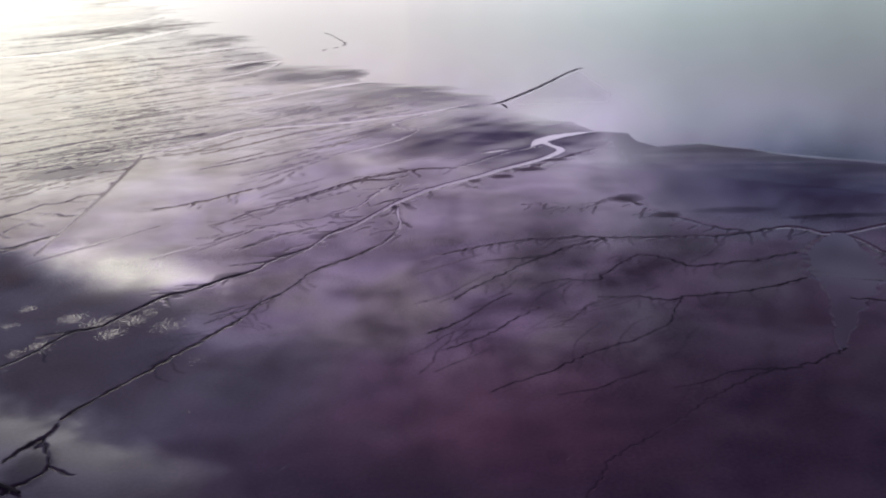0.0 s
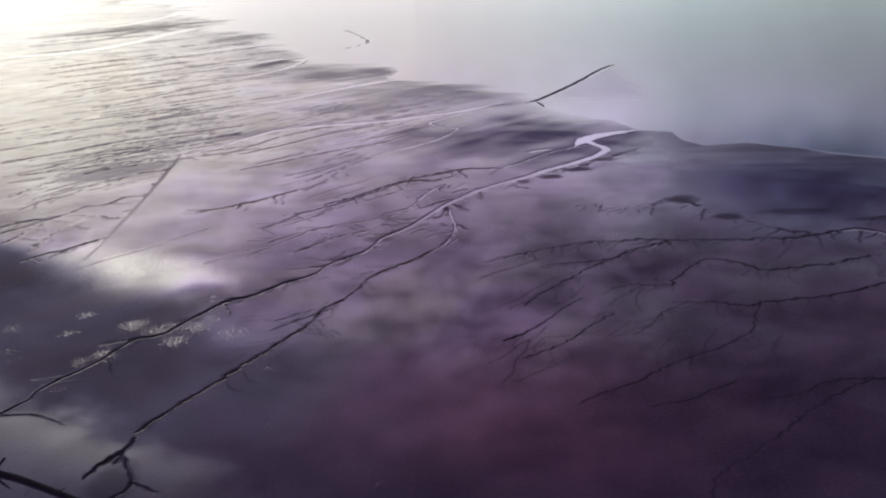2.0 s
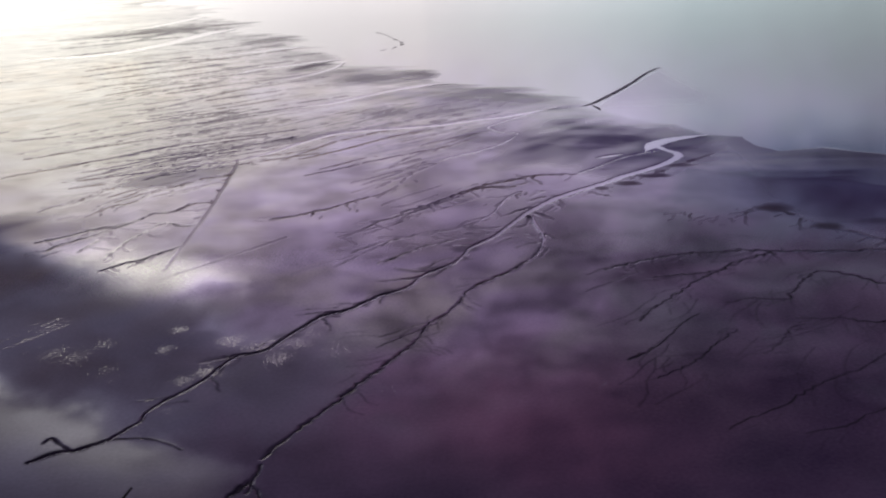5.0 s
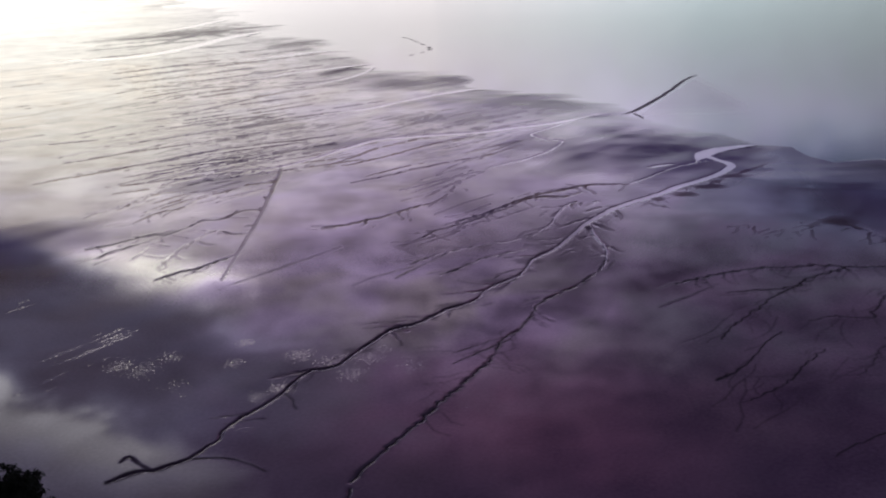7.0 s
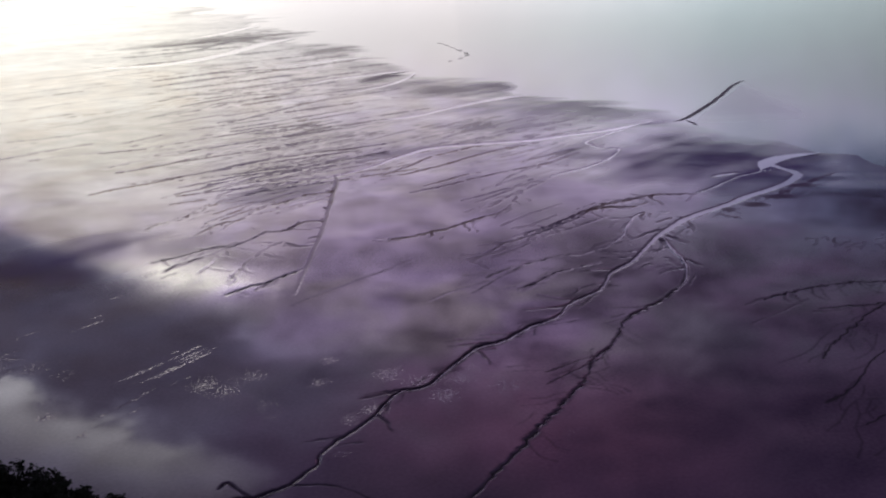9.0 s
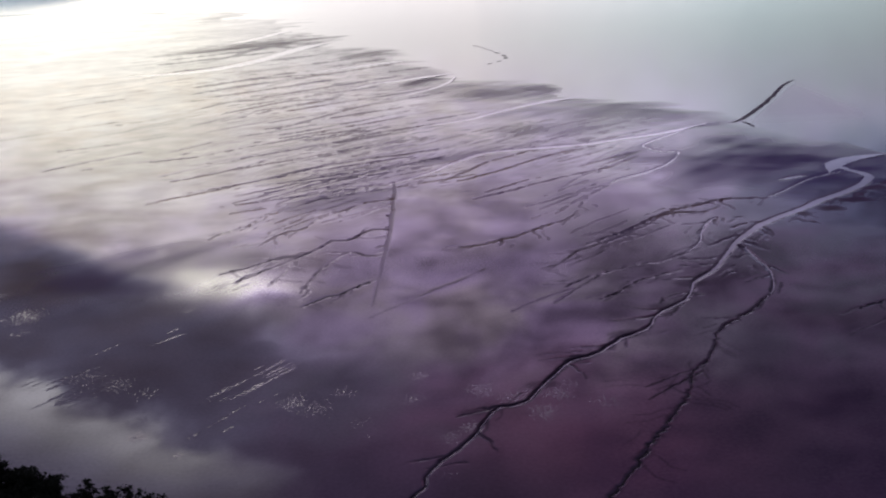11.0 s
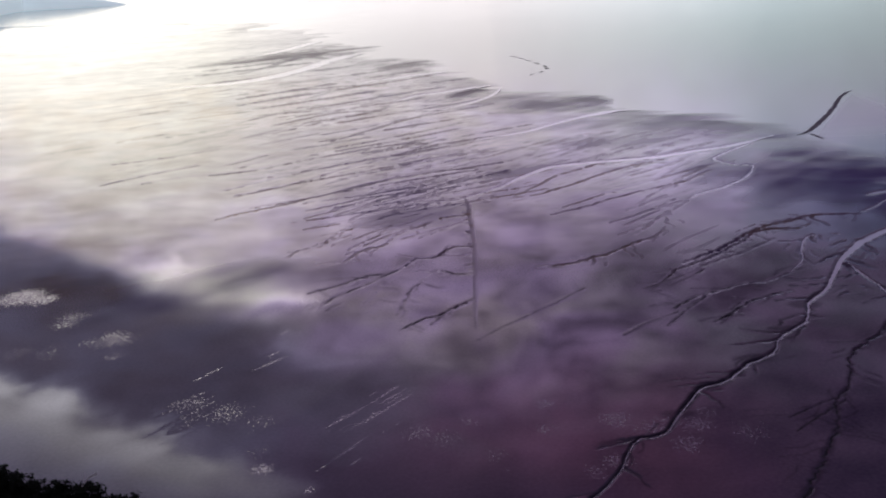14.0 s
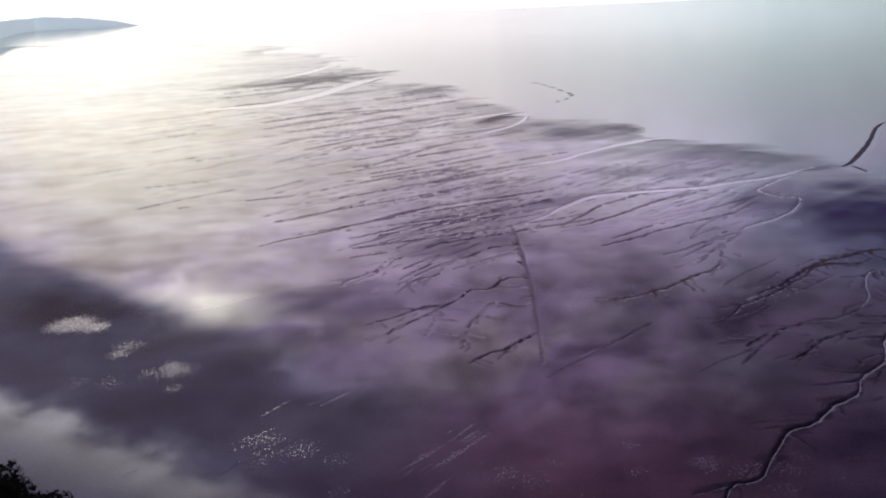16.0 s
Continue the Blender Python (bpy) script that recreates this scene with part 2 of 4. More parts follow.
    sway = n.noise(at, 1.6, 2, 0.6)
    away = n.add("ShaderNodeCombineXYZ")
    # wavelets beside the main creek face west, those farther along the shore face the open flat
    creekside = n.math("DIVIDE", n.math("ADD", place.outputs[0], 105.0), 25.0, clamp=True)
    facing = n.math("MULTIPLY", creekside, -0.11)
    # the nearest shallows on the bank slope more
    steep = n.math("MULTIPLY", n.math("DIVIDE", n.math("SUBTRACT", 163.0, place.outputs[1]), 3.0, clamp=True), n.math("SUBTRACT", 1.0, creekside))
    n.link(n.math("MULTIPLY", lively, n.math("ADD", facing, n.math("MULTIPLY_ADD", sway, 0.7, -0.34))), away.inputs[0])
    n.link(n.math("MULTIPLY", lively, n.math("MULTIPLY_ADD", steep, 0.036, n.math("MULTIPLY_ADD", fleck, 0.12, -0.02))), away.inputs[1])
    relief = ((n.noise(at, 0.03, 1, 0.4), 0.04),)
    # a film of water lies on most of the mud; the rest is damp
    film = n.math("MULTIPLY_ADD", n.ramp(n.math("MULTIPLY_ADD", middle, 0.5, n.math("MULTIPLY", broad, 0.5)), (0.38, 0.0), (0.60, 1.0)), 0.20, 0.74)
    film = n.math("MULTIPLY", film, n.math("SUBTRACT", 1.0, silt))
    drained = n.math("MULTIPLY", n.add("ShaderNodeAttribute", attribute_name="drained").outputs["Fac"], n.ramp(middle, (0.35, 0.75), (0.6, 1.0)))
    film = n.math("MULTIPLY", film, n.math("MULTIPLY_ADD", drained, -0.95, 1.0))
    awash = n.add("ShaderNodeAttribute", attribute_name="awash").outputs["Fac"]
    film = n.math("ADD", film, n.math("MULTIPLY", awash, n.math("SUBTRACT", 1.0, film)))
    colour = n.mix(awash, colour, (0.026, 0.038, 0.048))
    n.link(colour, skin.inputs["Base Color"])
    n.link(n.math("MULTIPLY_ADD", middle, 0.06, 0.0), skin.inputs["Roughness"])
    skin.inputs["IOR"].default_value = 1.33
    bumped(n, skin, relief)
    lean = n.add("ShaderNodeVectorMath", operation="ADD")
    n.link(skin.inputs["Normal"].links[0].from_socket, lean.inputs[0])
    n.link(away.outputs[0], lean.inputs[1])
    level = n.add("ShaderNodeVectorMath", operation="NORMALIZE")
    n.link(lean.outputs[0], level.inputs[0])
    n.link(level.outputs[0], skin.inputs["Normal"])
    damp = n.add("ShaderNodeBsdfPrincipled", Roughness=0.8, IOR=1.33)
    damp.inputs["Specular IOR Level"].default_value = 0.03
    n.link(colour, damp.inputs["Base Color"])
    bumped(n, damp, relief)
    both = n.add("ShaderNodeMixShader")
    n.link(film, both.inputs[0])
    n.link(damp.outputs[0], both.inputs[1])
    n.link(skin.outputs[0], both.inputs[2])
    n.link(both.outputs[0], n.out.inputs[0])
    return made


def make_water(name, colour, rough, swell):
    made, n, skin, at = material(name)
    n.link(n.mix(n.noise(at, 0.006, 3, 0.5), colour, tuple(1.7 * c for c in colour)), skin.inputs["Base Color"])
    n.link(n.math("MULTIPLY_ADD", n.noise(at, 0.01, 3, 0.5), 0.06, rough), skin.inputs["Roughness"])
    skin.inputs["IOR"].default_value = 1.33
    bumped(n, skin, ((n.noise(n.scaled(at, 1.0, 0.5, 1.0), 0.8, 3, 0.5), swell),))
    return made


def make_plain(name, dark, light, scale, rough, relief):
    made, n, skin, at = material(name)
    fac = n.math("MULTIPLY_ADD", n.noise(at, scale, 5, 0.6), 0.7, n.math("MULTIPLY", n.noise(at, scale * 9, 3, 0.6), 0.3))
    n.link(n.ramp(fac, (0.3, dark), (0.7, light)), skin.inputs["Base Color"])
    skin.inputs["Roughness"].default_value = rough
    bumped(n, skin, ((n.noise(at, scale * 6, 4, 0.6), relief),))
    return made


MUD = make_mud()
SEA = make_water("sea_water", (0.020, 0.030, 0.038), 0.03, 0.010)
n = Nodes(SEA.node_tree, False)
skin = SEA.node_tree.nodes["Principled BSDF"]
# a sandy shoal shows through the shallow water in the lee of the spit: a wedge between the spit, its tip and the mud
at = n.add("ShaderNodeSeparateXYZ")
n.link(n.add("ShaderNodeNewGeometry").outputs["Position"], at.inputs[0])
lee = n.math("SUBTRACT", n.math("MULTIPLY_ADD", at.outputs[0], 0.926, -22.2), n.math("MULTIPLY_ADD", at.outputs[1], 0.3765, -153.6))
shoal = n.math("MULTIPLY", n.math("DIVIDE", lee, 3.0, clamp=True), n.math("DIVIDE", n.math("SUBTRACT", 80.0, at.outputs[0]), 14.0, clamp=True))
shoal = n.math("MULTIPLY", shoal, n.math("DIVIDE", n.math("SUBTRACT", at.outputs[1], 380.0), 50.0, clamp=True))
n.link(n.mix(shoal, (0.026, 0.038, 0.048), (0.34, 0.285, 0.33)), skin.inputs["Base Color"])
ruffled = n.math("MULTIPLY", n.math("DIVIDE", n.math("SUBTRACT", at.outputs[1], 1100.0), 1500.0, clamp=True), 0.02)
n.link(n.math("ADD", skin.inputs["Roughness"].links[0].from_socket, ruffled), skin.inputs["Roughness"])
n.link(n.math("MULTIPLY_ADD", shoal, -0.38, 0.5), skin.inputs["Specular IOR Level"])
# pale base colour stands in for the sky's sheen on the creeks
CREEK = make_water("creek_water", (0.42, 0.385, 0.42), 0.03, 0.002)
POOL = make_water("pool_water", (0.045, 0.042, 0.062), 0.03, 0.002)
SILT = make_plain("gully_silt", (0.012, 0.009, 0.014), (0.030, 0.022, 0.032), 0.6, 0.9, 0.03)
SILT.node_tree.nodes["Principled BSDF"].inputs["Specular IOR Level"].default_value = 0.1
BARK = make_plain("bark", (0.012, 0.010, 0.010), (0.040, 0.032, 0.028), 3.0, 0.85, 0.02)
LEAF = make_plain("leaf", (0.004, 0.006, 0.004), (0.014, 0.018, 0.010), 1.5, 0.9, 0.01)
LEAF.node_tree.nodes["Principled BSDF"].inputs["Specular IOR Level"].default_value = 0.15
PALE = make_plain("weathered_wood", (0.30, 0.27, 0.25), (0.52, 0.49, 0.46), 2.5, 0.8, 0.01)
# distant land; pale colours and a glow stand in for bright haze over water
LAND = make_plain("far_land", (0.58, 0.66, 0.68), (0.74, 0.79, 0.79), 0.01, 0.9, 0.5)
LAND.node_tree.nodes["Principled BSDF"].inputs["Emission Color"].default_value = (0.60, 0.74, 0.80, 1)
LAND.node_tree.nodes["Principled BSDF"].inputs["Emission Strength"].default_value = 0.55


# ---- creeks ----
def smooth(points, step=1.2, rough=1.0):
    """A rounded line through (x, y, width) control points, sampled about every step metres, with a slight natural wander."""
    p = np.array(points, float)
    p = np.vstack([2 * p[0] - p[1], p, 2 * p[-1] - p[-2]])
    out = []
    for a, b, c, d in zip(p, p[1:], p[2:], p[3:]):
        count = max(3, int(np.hypot(*(c - b)[:2]) / step))
        for s in np.arange(count) / count:
            out.append(0.5 * (2 * b + (c - a) * s + (2 * a - 5 * b + 4 * c - d) * s * s + (3 * b - a - 3 * c + d) * s**3))
    out.append(p[-2])
    out = np.array(out)
    out[:, 2] = np.maximum(out[:, 2], 0.15)
    for row in out:
        shift = noise.noise_vector(Vector((row[0] * 0.11, row[1] * 0.11, 3.0)))
        jag = noise.noise_vector(Vector((row[0] * 0.8, row[1] * 0.8, 5.0)))
        row[:2] += 0.5 * min(1.0, 0.3 + rough) * min(row[2], 2.0) * np.array(shift[:2]) + 0.85 * rough * min(row[2], 1.6) * np.array(jag[:2])
        row[2] *= 1.0 + 0.75 * rough * noise.noise(Vector((row[0] * 0.6, row[1] * 0.6, 9.0)))
    return out


CHANNELS = []  # kind, line, depth


def stream(points, ends=True):
    line = smooth(points, 1.2, 0.25)
    if ends:  # both ends run out to a point
        rank = np.arange(len(line))
        line[:, 2] *= np.clip(np.minimum(rank + 1, len(line) - rank) / (0.18 * len(line)), 0.2, 1.0)
    line[:, 2] *= np.interp(line[:, 1], (130, 200, 260), (0.42, 0.55, 1.0)) * np.where((line[:, 0] > -40) & (line[:, 1] < 322), 0.72, 1.0)
    CHANNELS.append(("stream", line, np.minimum(0.28 * line[:, 2], np.interp(line[:, 1], (200, 260), (0.30, 0.12)))))


def scarp(points):
    line = smooth(points, 0.8, 0.1)
    CHANNELS.append(("scarp", line, np.full(len(line), 0.05)))


def pool(points):
    line = smooth(points, 1.2, 0.45)
    CHANNELS.append(("pool", line, np.full(len(line), 0.12)))


def gully(points, rough=0.7):
    line = smooth(points, 0.8, rough if points[0][0] < 15 else 1.15)
    line[:, 2] *= np.where(line[:, 0] > 0, 0.29, np.interp(line[:, 1], (150, 230), (0.58, 0.36))) * np.where((line[:, 0] > -85) & (line[:, 0] < 0) & (line[:, 1] > 240) & (line[:, 1] < 400), 1.35, 1.0)
    CHANNELS.append(("gully", line, np.minimum(0.20 * line[:, 2], np.interp(line[:, 1], (170, 280), (0.16, 0.05))) * np.interp(line[:, 0], (-10, 10), (1.0, 0.2))))


stream([(32.5, 324.5, 2.0), (34.6, 319.0, 3.0), (36.4, 313.0, 3.6), (35.9, 308.2, 3.8), (32.0, 301.2, 4.0), (27.1, 295.4, 4.22), (20.2, 288, 4.31), (11.8, 279.1, 3.86), (4, 270.8, 3.63), (-2.8, 262.9, 3.5), (-7, 256.9, 2.86), (-11.4, 249.1, 2.16), (-17.3, 236, 1.79), (-21.2, 228.1, 1.72), (-25, 222, 1.49), (-26.9, 215.3, 1.12), (-28.9, 210.8, 1.61), (-33.4, 205.9, 1.63), (-35.7, 201.5, 1.17)], False)  # main creek
stream([(-35.7, 201.5, 1.17), (-36.9, 197.5, 1.29), (-39.2, 194.9, 1.83), (-42.5, 192.5, 1.64), (-45.5, 187.8, 1.45), (-48.3, 184.4, 1.7), (-51, 182.7, 1.58), (-53.2, 179, 1.24), (-56.8, 172, 1.12), (-58.3, 168.2, 1.25), (-60.7, 166.1, 1.62), (-62.3, 165.8, 1.42), (-64, 162.5, 1.01), (-65.5, 157.5, 1.1), (-67.3, 153.8, 1.2), (-69.8, 149.5, 1.13), (-71.6, 145, 0.92), (-71.5, 142.6, 0.87), (-72.6, 140.6, 1.07), (-74.1, 137.6, 1.17), (-75.9, 136.2, 1.26), (-77.6, 134.6, 1.31), (-79.6, 134.2, 1.3), (-82.3, 131.6, 1.21)], False)  # main creek
stream([(-10.5, 248, 1.01), (-10.4, 238.5, 1.04), (-9.6, 229.7, 0.96), (-10, 223.5, 0.78), (-11.7, 216, 0.75), (-14.4, 210.7, 0.76)])  # fork creek
gully([(-13.8, 211.8, 1.26), (-14.4, 210.7, 1.19), (-18.5, 204.2, 1.24), (-23.3, 198.1, 1.07), (-26.2, 193.8, 0.79), (-28.4, 186.7, 0.67), (-30.7, 180.8, 0.76), (-33.3, 176.6, 0.78), (-34.5, 170.8, 0.69), (-36.6, 165.3, 0.77), (-39.7, 159.3, 0.88), (-42.6, 152.8, 0.94), (-46, 146, 0.9), (-48.8, 139.7, 0.86), (-51.4, 134.7, 0.81), (-53, 130.4, 0.75)], 1.1)  # fork low
gully([(-52.8, 129, 0.77), (-53, 125.3, 0.75), (-53.2, 121.8, 0.73)])  # fork creek
gully([(-53.1, 124.3, 0.61), (-49.8, 117.1, 0.72), (-51.8, 112.3, 1.2), (-55, 108.6, 1.25)])  # fork creek
gully([(-49.8, 117.1, 0.71), (-45.8, 114.3, 0.5)])  # fork side
gully([(-53.4, 125.1, 1.17), (-55.3, 121.3, 0.8), (-55.9, 118.3, 0.46)])  # fork side
stream([(105.3, 218.8, 3.46), (94.4, 214.1, 2.98), (85.8, 209.7, 2.9), (79.1, 209.3, 3.64), (77.4, 212.7, 2.9), (73.9, 215, 2.73), (67.9, 213.1, 1.91)])  # r trunk
gully([(69.2, 213.4, 2.43), (67.9, 213.1, 2.35), (62.6, 211.5, 2.36), (56.3, 210.1, 2.09), (49.2, 210.1, 2.18), (42.3, 211.1, 1.77), (35.3, 212, 1.77), (29.6, 213.7, 1.79), (23.5, 212.7, 1.73), (17.4, 212.1, 1.67), (11.3, 209.4, 1.55), (5.3, 206.8, 1.47), (0, 203.3, 1.03)])  # r trunk low
pool([(82.5, 209.5, 2.5), (79.5, 202.0, 9.0), (77.0, 193.0, 14.5), (74.5, 184.0, 15.5), (71.5, 175.0, 11.5), (68.5, 167.0, 7.0), (64.5, 159.0, 4.2), (61.5, 151.5, 2.6), (59.8, 146.5, 1.2)])  # r pool
stream([(81, 209.5, 2.51), (84.4, 203.3, 1.77), (86.2, 193.7, 1.91), (89.9, 185, 2.61)])  # r east
gully([(64.2, 212.7, 1.73), (58.2, 217.2, 1.61), (51.7, 226.5, 2.18), (48.1, 233.8, 2.64), (47.2, 239.5, 3.83), (42.3, 246, 3.5), (37.6, 242, 1.46), (32.8, 237.1, 1.62), (28.1, 242.3, 1.61), (18.8, 243.7, 1.14)])  # r upper
gully([(34.5, 210.8, 1.54), (30.2, 209.1, 1.35), (24.9, 204.7, 1.18), (19.8, 200.5, 1.37), (12.9, 198.9, 1.5), (8.4, 197.9, 1.12)])  # r two
gully([(24.8, 203.9, 1.12), (16, 195.8, 0.99), (11.2, 189, 0.84), (7.7, 184.2, 0.82), (4.4, 179.6, 0.77), (1.8, 175.1, 0.53)])  # r two b
gully([(65.6, 180.2, 1.58), (61.1, 177.4, 1.49), (54.3, 175, 1.36), (46.9, 173.3, 1.41), (41.7, 172.3, 1.32), (38.8, 170.5, 1.48), (34.8, 172.5, 1.22), (27.1, 173.9, 0.92)])  # r three
gully([(69.6, 196.2, 1.53), (61.8, 192.9, 1.56), (54.6, 190.8, 1.68), (47.9, 190.1, 1.81), (42.8, 196.4, 1.38), (38.7, 198.1, 1.25), (33, 191.2, 0.78), (27.6, 183.6, 1.05), (22.4, 184.2, 0.99), (18, 182.4, 0.59)])  # r four
gully([(41.5, 171.4, 0.6), (38.9, 166.7, 0.52), (36.5, 160, 0.55), (33.5, 156.4, 0.77), (29.1, 152.3, 0.88), (23.3, 148.8, 1.04), (17.5, 143.7, 0.95), (12.9, 139.9, 0.82), (8.6, 137.2, 0.65), (6.1, 135, 0.45)])  # r five
gully([(60.4, 146.4, 1.3), (54.7, 142.4, 1.19), (49.6, 139.7, 1.11), (44, 137.1, 1), (38.7, 132.6, 0.85), (33.8, 128.4, 0.88), (29.6, 123.5, 0.82), (25.1, 119, 0.85), (21.7, 116.2, 0.9), (19.5, 113.4, 0.73), (18, 110, 0.75), (16.3, 107.4, 0.73), (14.8, 103.7, 0.6)])  # r six
gully([(49.5, 139.3, 1.26), (44.7, 139.7, 1), (40.3, 138.4, 0.65), (35.5, 135.2, 0.63), (31.2, 134, 0.52)])  # r six b
gully([(77.9, 167.1, 1.81), (74.4, 167.8, 1.81), (69.8, 168.6, 1.21)])  # r seven
gully([(16.3, 170, 0.9), (10.4, 162.6, 0.82), (7.3, 157.7, 0.84), (3.6, 154.3, 0.77), (-0.1, 151.5, 0.59)])  # r small a
gully([(12, 177.8, 0.79), (8.1, 172.9, 0.71), (5, 167.4, 0.68), (1, 162.3, 0.76), (-2.7, 158.7, 0.6)])  # r small b
gully([(29.4, 140.5, 0.79), (24.7, 137.4, 0.77), (20.2, 134.2, 0.67), (15.4, 133.1, 0.54)])  # r small c
gully([(27.1, 170.9, 0.86), (23.8, 168.3, 0.68), (21.3, 163.7, 0.61), (17.5, 159.3, 0.49)])  # r small d
gully([(91.9, 222.3, 2.05), (85.1, 224.2, 2.46), (77.1, 222.9, 1.34)])  # r far
scarp([(-94.3, 327, 0.5), (-92.6, 313.7, 0.75), (-91.1, 294.4, 0.8), (-89.8, 277.1, 0.75), (-88.8, 261.8, 0.7), (-88.2, 248.2, 0.6), (-87.7, 236.1, 0.5), (-87.2, 223.5, 0.4), (-86.7, 212.8, 0.2)])  # corner gully
stream([(-94.8, 324, 1.97), (-89.8, 330.7, 1.95), (-84.2, 339.3, 1.74), (-79, 350.3, 2.13), (-73.6, 360.2, 3.14), (-67.1, 368.4, 3.92), (-57.8, 371.4, 4.72), (-48.6, 373.5, 4.81), (-39.2, 375.5, 4.65), (-29.5, 379.6, 4.27), (-19.3, 385.9, 4.23), (-8.9, 391.3, 3.95), (0.4, 399.6, 4.12), (11.5, 410.4, 3.44)])  # corner channel
stream([(1.7, 396.9, 1.5), (-6, 387.2, 1.3), (-13.9, 375, 1.0), (-16.2, 368.5, 0.9), (-12.2, 359.5, 0.9), (-7, 356.5, 0.7), (-9.5, 347, 0.6)])  # zigzag
stream([(-8, 350, 0.8), (-13.9, 336.8, 0.8), (-21.6, 326.2, 1.21), (-28.6, 319.9, 1.23), (-32.1, 314.7, 0.95)])  # inner arc
gully([(-31.4, 316, 0.85), (-35.9, 305, 1.29), (-40.2, 296, 0.71), (-45.7, 276.5, 0.96), (-51.8, 269.5, 1.17), (-57.7, 261.8, 1.16), (-61.2, 258.5, 1.66), (-67, 253.7, 1.47), (-72, 251.6, 1.2)])  # inner gully
gully([(-4.2, 289.8, 1.98), (-10.2, 287.7, 1.88), (-15.6, 285, 1.33)])  # dark gully
gully([(-13, 277.3, 1.57), (-19.5, 277.2, 1.99), (-23.1, 275.5, 1.33), (-27.4, 267.8, 0.82), (-31.7, 261.9, 0.92), (-36.6, 255.5, 0.99), (-42.4, 249.6, 1.03), (-46, 245.7, 1), (-50, 238.1, 0.65), (-53, 232, 0.47)])  # mid gully
stream([(-4.4, 270, 0.5), (-11.2, 270.7, 0.6), (-14.4, 267, 0.55), (-17.4, 257.9, 0.45), (-19.1, 250.3, 0.4), (-23.4, 242, 0.4)])  # arc stream
gully([(-23.4, 242, 1.29), (-28.7, 237, 1.5), (-33.6, 236.1, 1.61), (-37.3, 233.3, 1.36), (-40.9, 230.2, 1.32), (-45.6, 226.5, 0.9), (-50.1, 220.9, 0.54)])  # arc gully
stream([(32.8, 318.6, 1.6), (22.3, 311.1, 1.2), (15.2, 302.8, 0.95), (10.1, 296.1, 0.8), (4.5, 289.8, 0.6)])  # bar stream
gully([(4.5, 289.8, 1.97), (-5.9, 289.1, 2.54), (-12.1, 286.4, 2.03), (-21.5, 278.5, 1.63), (-27.8, 270.2, 1.33), (-33.7, 261.7, 1.36), (-39.2, 255.9, 1.45), (-44.4, 250.2, 1.07)])  # bar gully
gully([(-12.1, 286.4, 1.42), (-18.4, 281.3, 1.76), (-23.9, 275.7, 2.02)])  # bar gully b
gully([(-25.6, 230.2, 1.04), (-30.5, 227.3, 1.35), (-34.1, 224.7, 1.2), (-37.7, 221.1, 0.99), (-41.1, 215.7, 0.95), (-43.9, 213, 0.54)])  # low gully
stream([(-88, 640.3, 1.08), (-89.6, 595.3, 1.68), (-95.2, 562.5, 3.15), (-106.1, 539.4, 3.37), (-115.9, 522, 3.47)])  # west loop
gully([(-115.9, 522, 2.97), (-124.7, 501.9, 2.95), (-135.1, 480.6, 2.82), (-144.4, 459.3, 2.69), (-153.2, 441.3, 2.87), (-163.6, 425.2, 1.97)])  # west loop b
stream([(-92.5, 621.4, 6.91), (-106.2, 610.1, 6.57), (-118, 598.6, 6.36), (-132.2, 586, 5.2), (-143.2, 563.6, 4.02)])  # west high
gully([(-143.2, 563.6, 1.73), (-146.2, 530, 2.8), (-159.6, 510.9, 4.11), (-171.7, 491.2, 3.63), (-182.2, 469.6, 2.18)])  # west high b
stream([(-26.1, 496.2, 6.65), (-37.4, 492.5, 7.13), (-50.4, 480.6, 5.41), (-63, 464.3, 3.58), (-74.9, 446.2, 3.73), (-86, 436.3, 4.74), (-94.6, 433.1, 3.94)])  # tongue stream
gully([(-94.6, 433.1, 4.45), (-107, 423, 4.07), (-116.7, 411.5, 3.27), (-125.4, 395.9, 3.02), (-135.4, 381.9, 2.91), (-144.2, 365.9, 2.1), (-155.7, 350, 2.24), (-165.7, 340.1, 1.55)])  # tongue gully
gully([(-111.8, 429.4, 5.35), (-128.6, 424.4, 5.05), (-140.2, 414.6, 3.25), (-151, 404, 3.04), (-159.5, 394.6, 2.9), (-169.1, 383.8, 3.13), (-181.5, 378.2, 3.3), (-193.9, 373.7, 2.16), (-205, 366.3, 2.08)])  # tongue gully b
gully([(-84.4, 379.3, 2.69), (-96.4, 371.7, 3.59), (-107.2, 366.1, 3.51), (-117.5, 358.7, 3.15), (-128.6, 347.6, 2.83), (-135.9, 338.9, 1.98), (-144.2, 328.6, 1.96), (-152.4, 320.3, 1.97), (-162.5, 309.5, 1.26)])  # line four
gully([(-82.5, 363.9, 2.75), (-93.9, 352.3, 2.59), (-102.1, 342.7, 2.72), (-111.7, 336.2, 3.06), (-121.4, 332.4, 2.19), (-130.1, 324, 1.93), (-138.5, 316, 1.26)])  # line five
gully([(-95.3, 324.1, 3.51), (-102.3, 320.8, 3.17), (-109.6, 313.5, 1.99), (-114.8, 304.2, 1.74), (-119.9, 296.7, 1.63), (-124.3, 287.3, 1.33), (-127.1, 278.2, 1.39), (-131.5, 271.9, 1.1), (-133.2, 267.1, 0.6)])  # line six
gully([(-91.8, 304, 2.51), (-98, 301.7, 2.18), (-102.1, 296, 1.59), (-105.9, 289.3, 1.79), (-109.5, 282.4, 1.15), (-111.4, 274.6, 1.34), (-116.2, 270, 0.99), (-118.8, 260.6, 0.47)])  # line seven
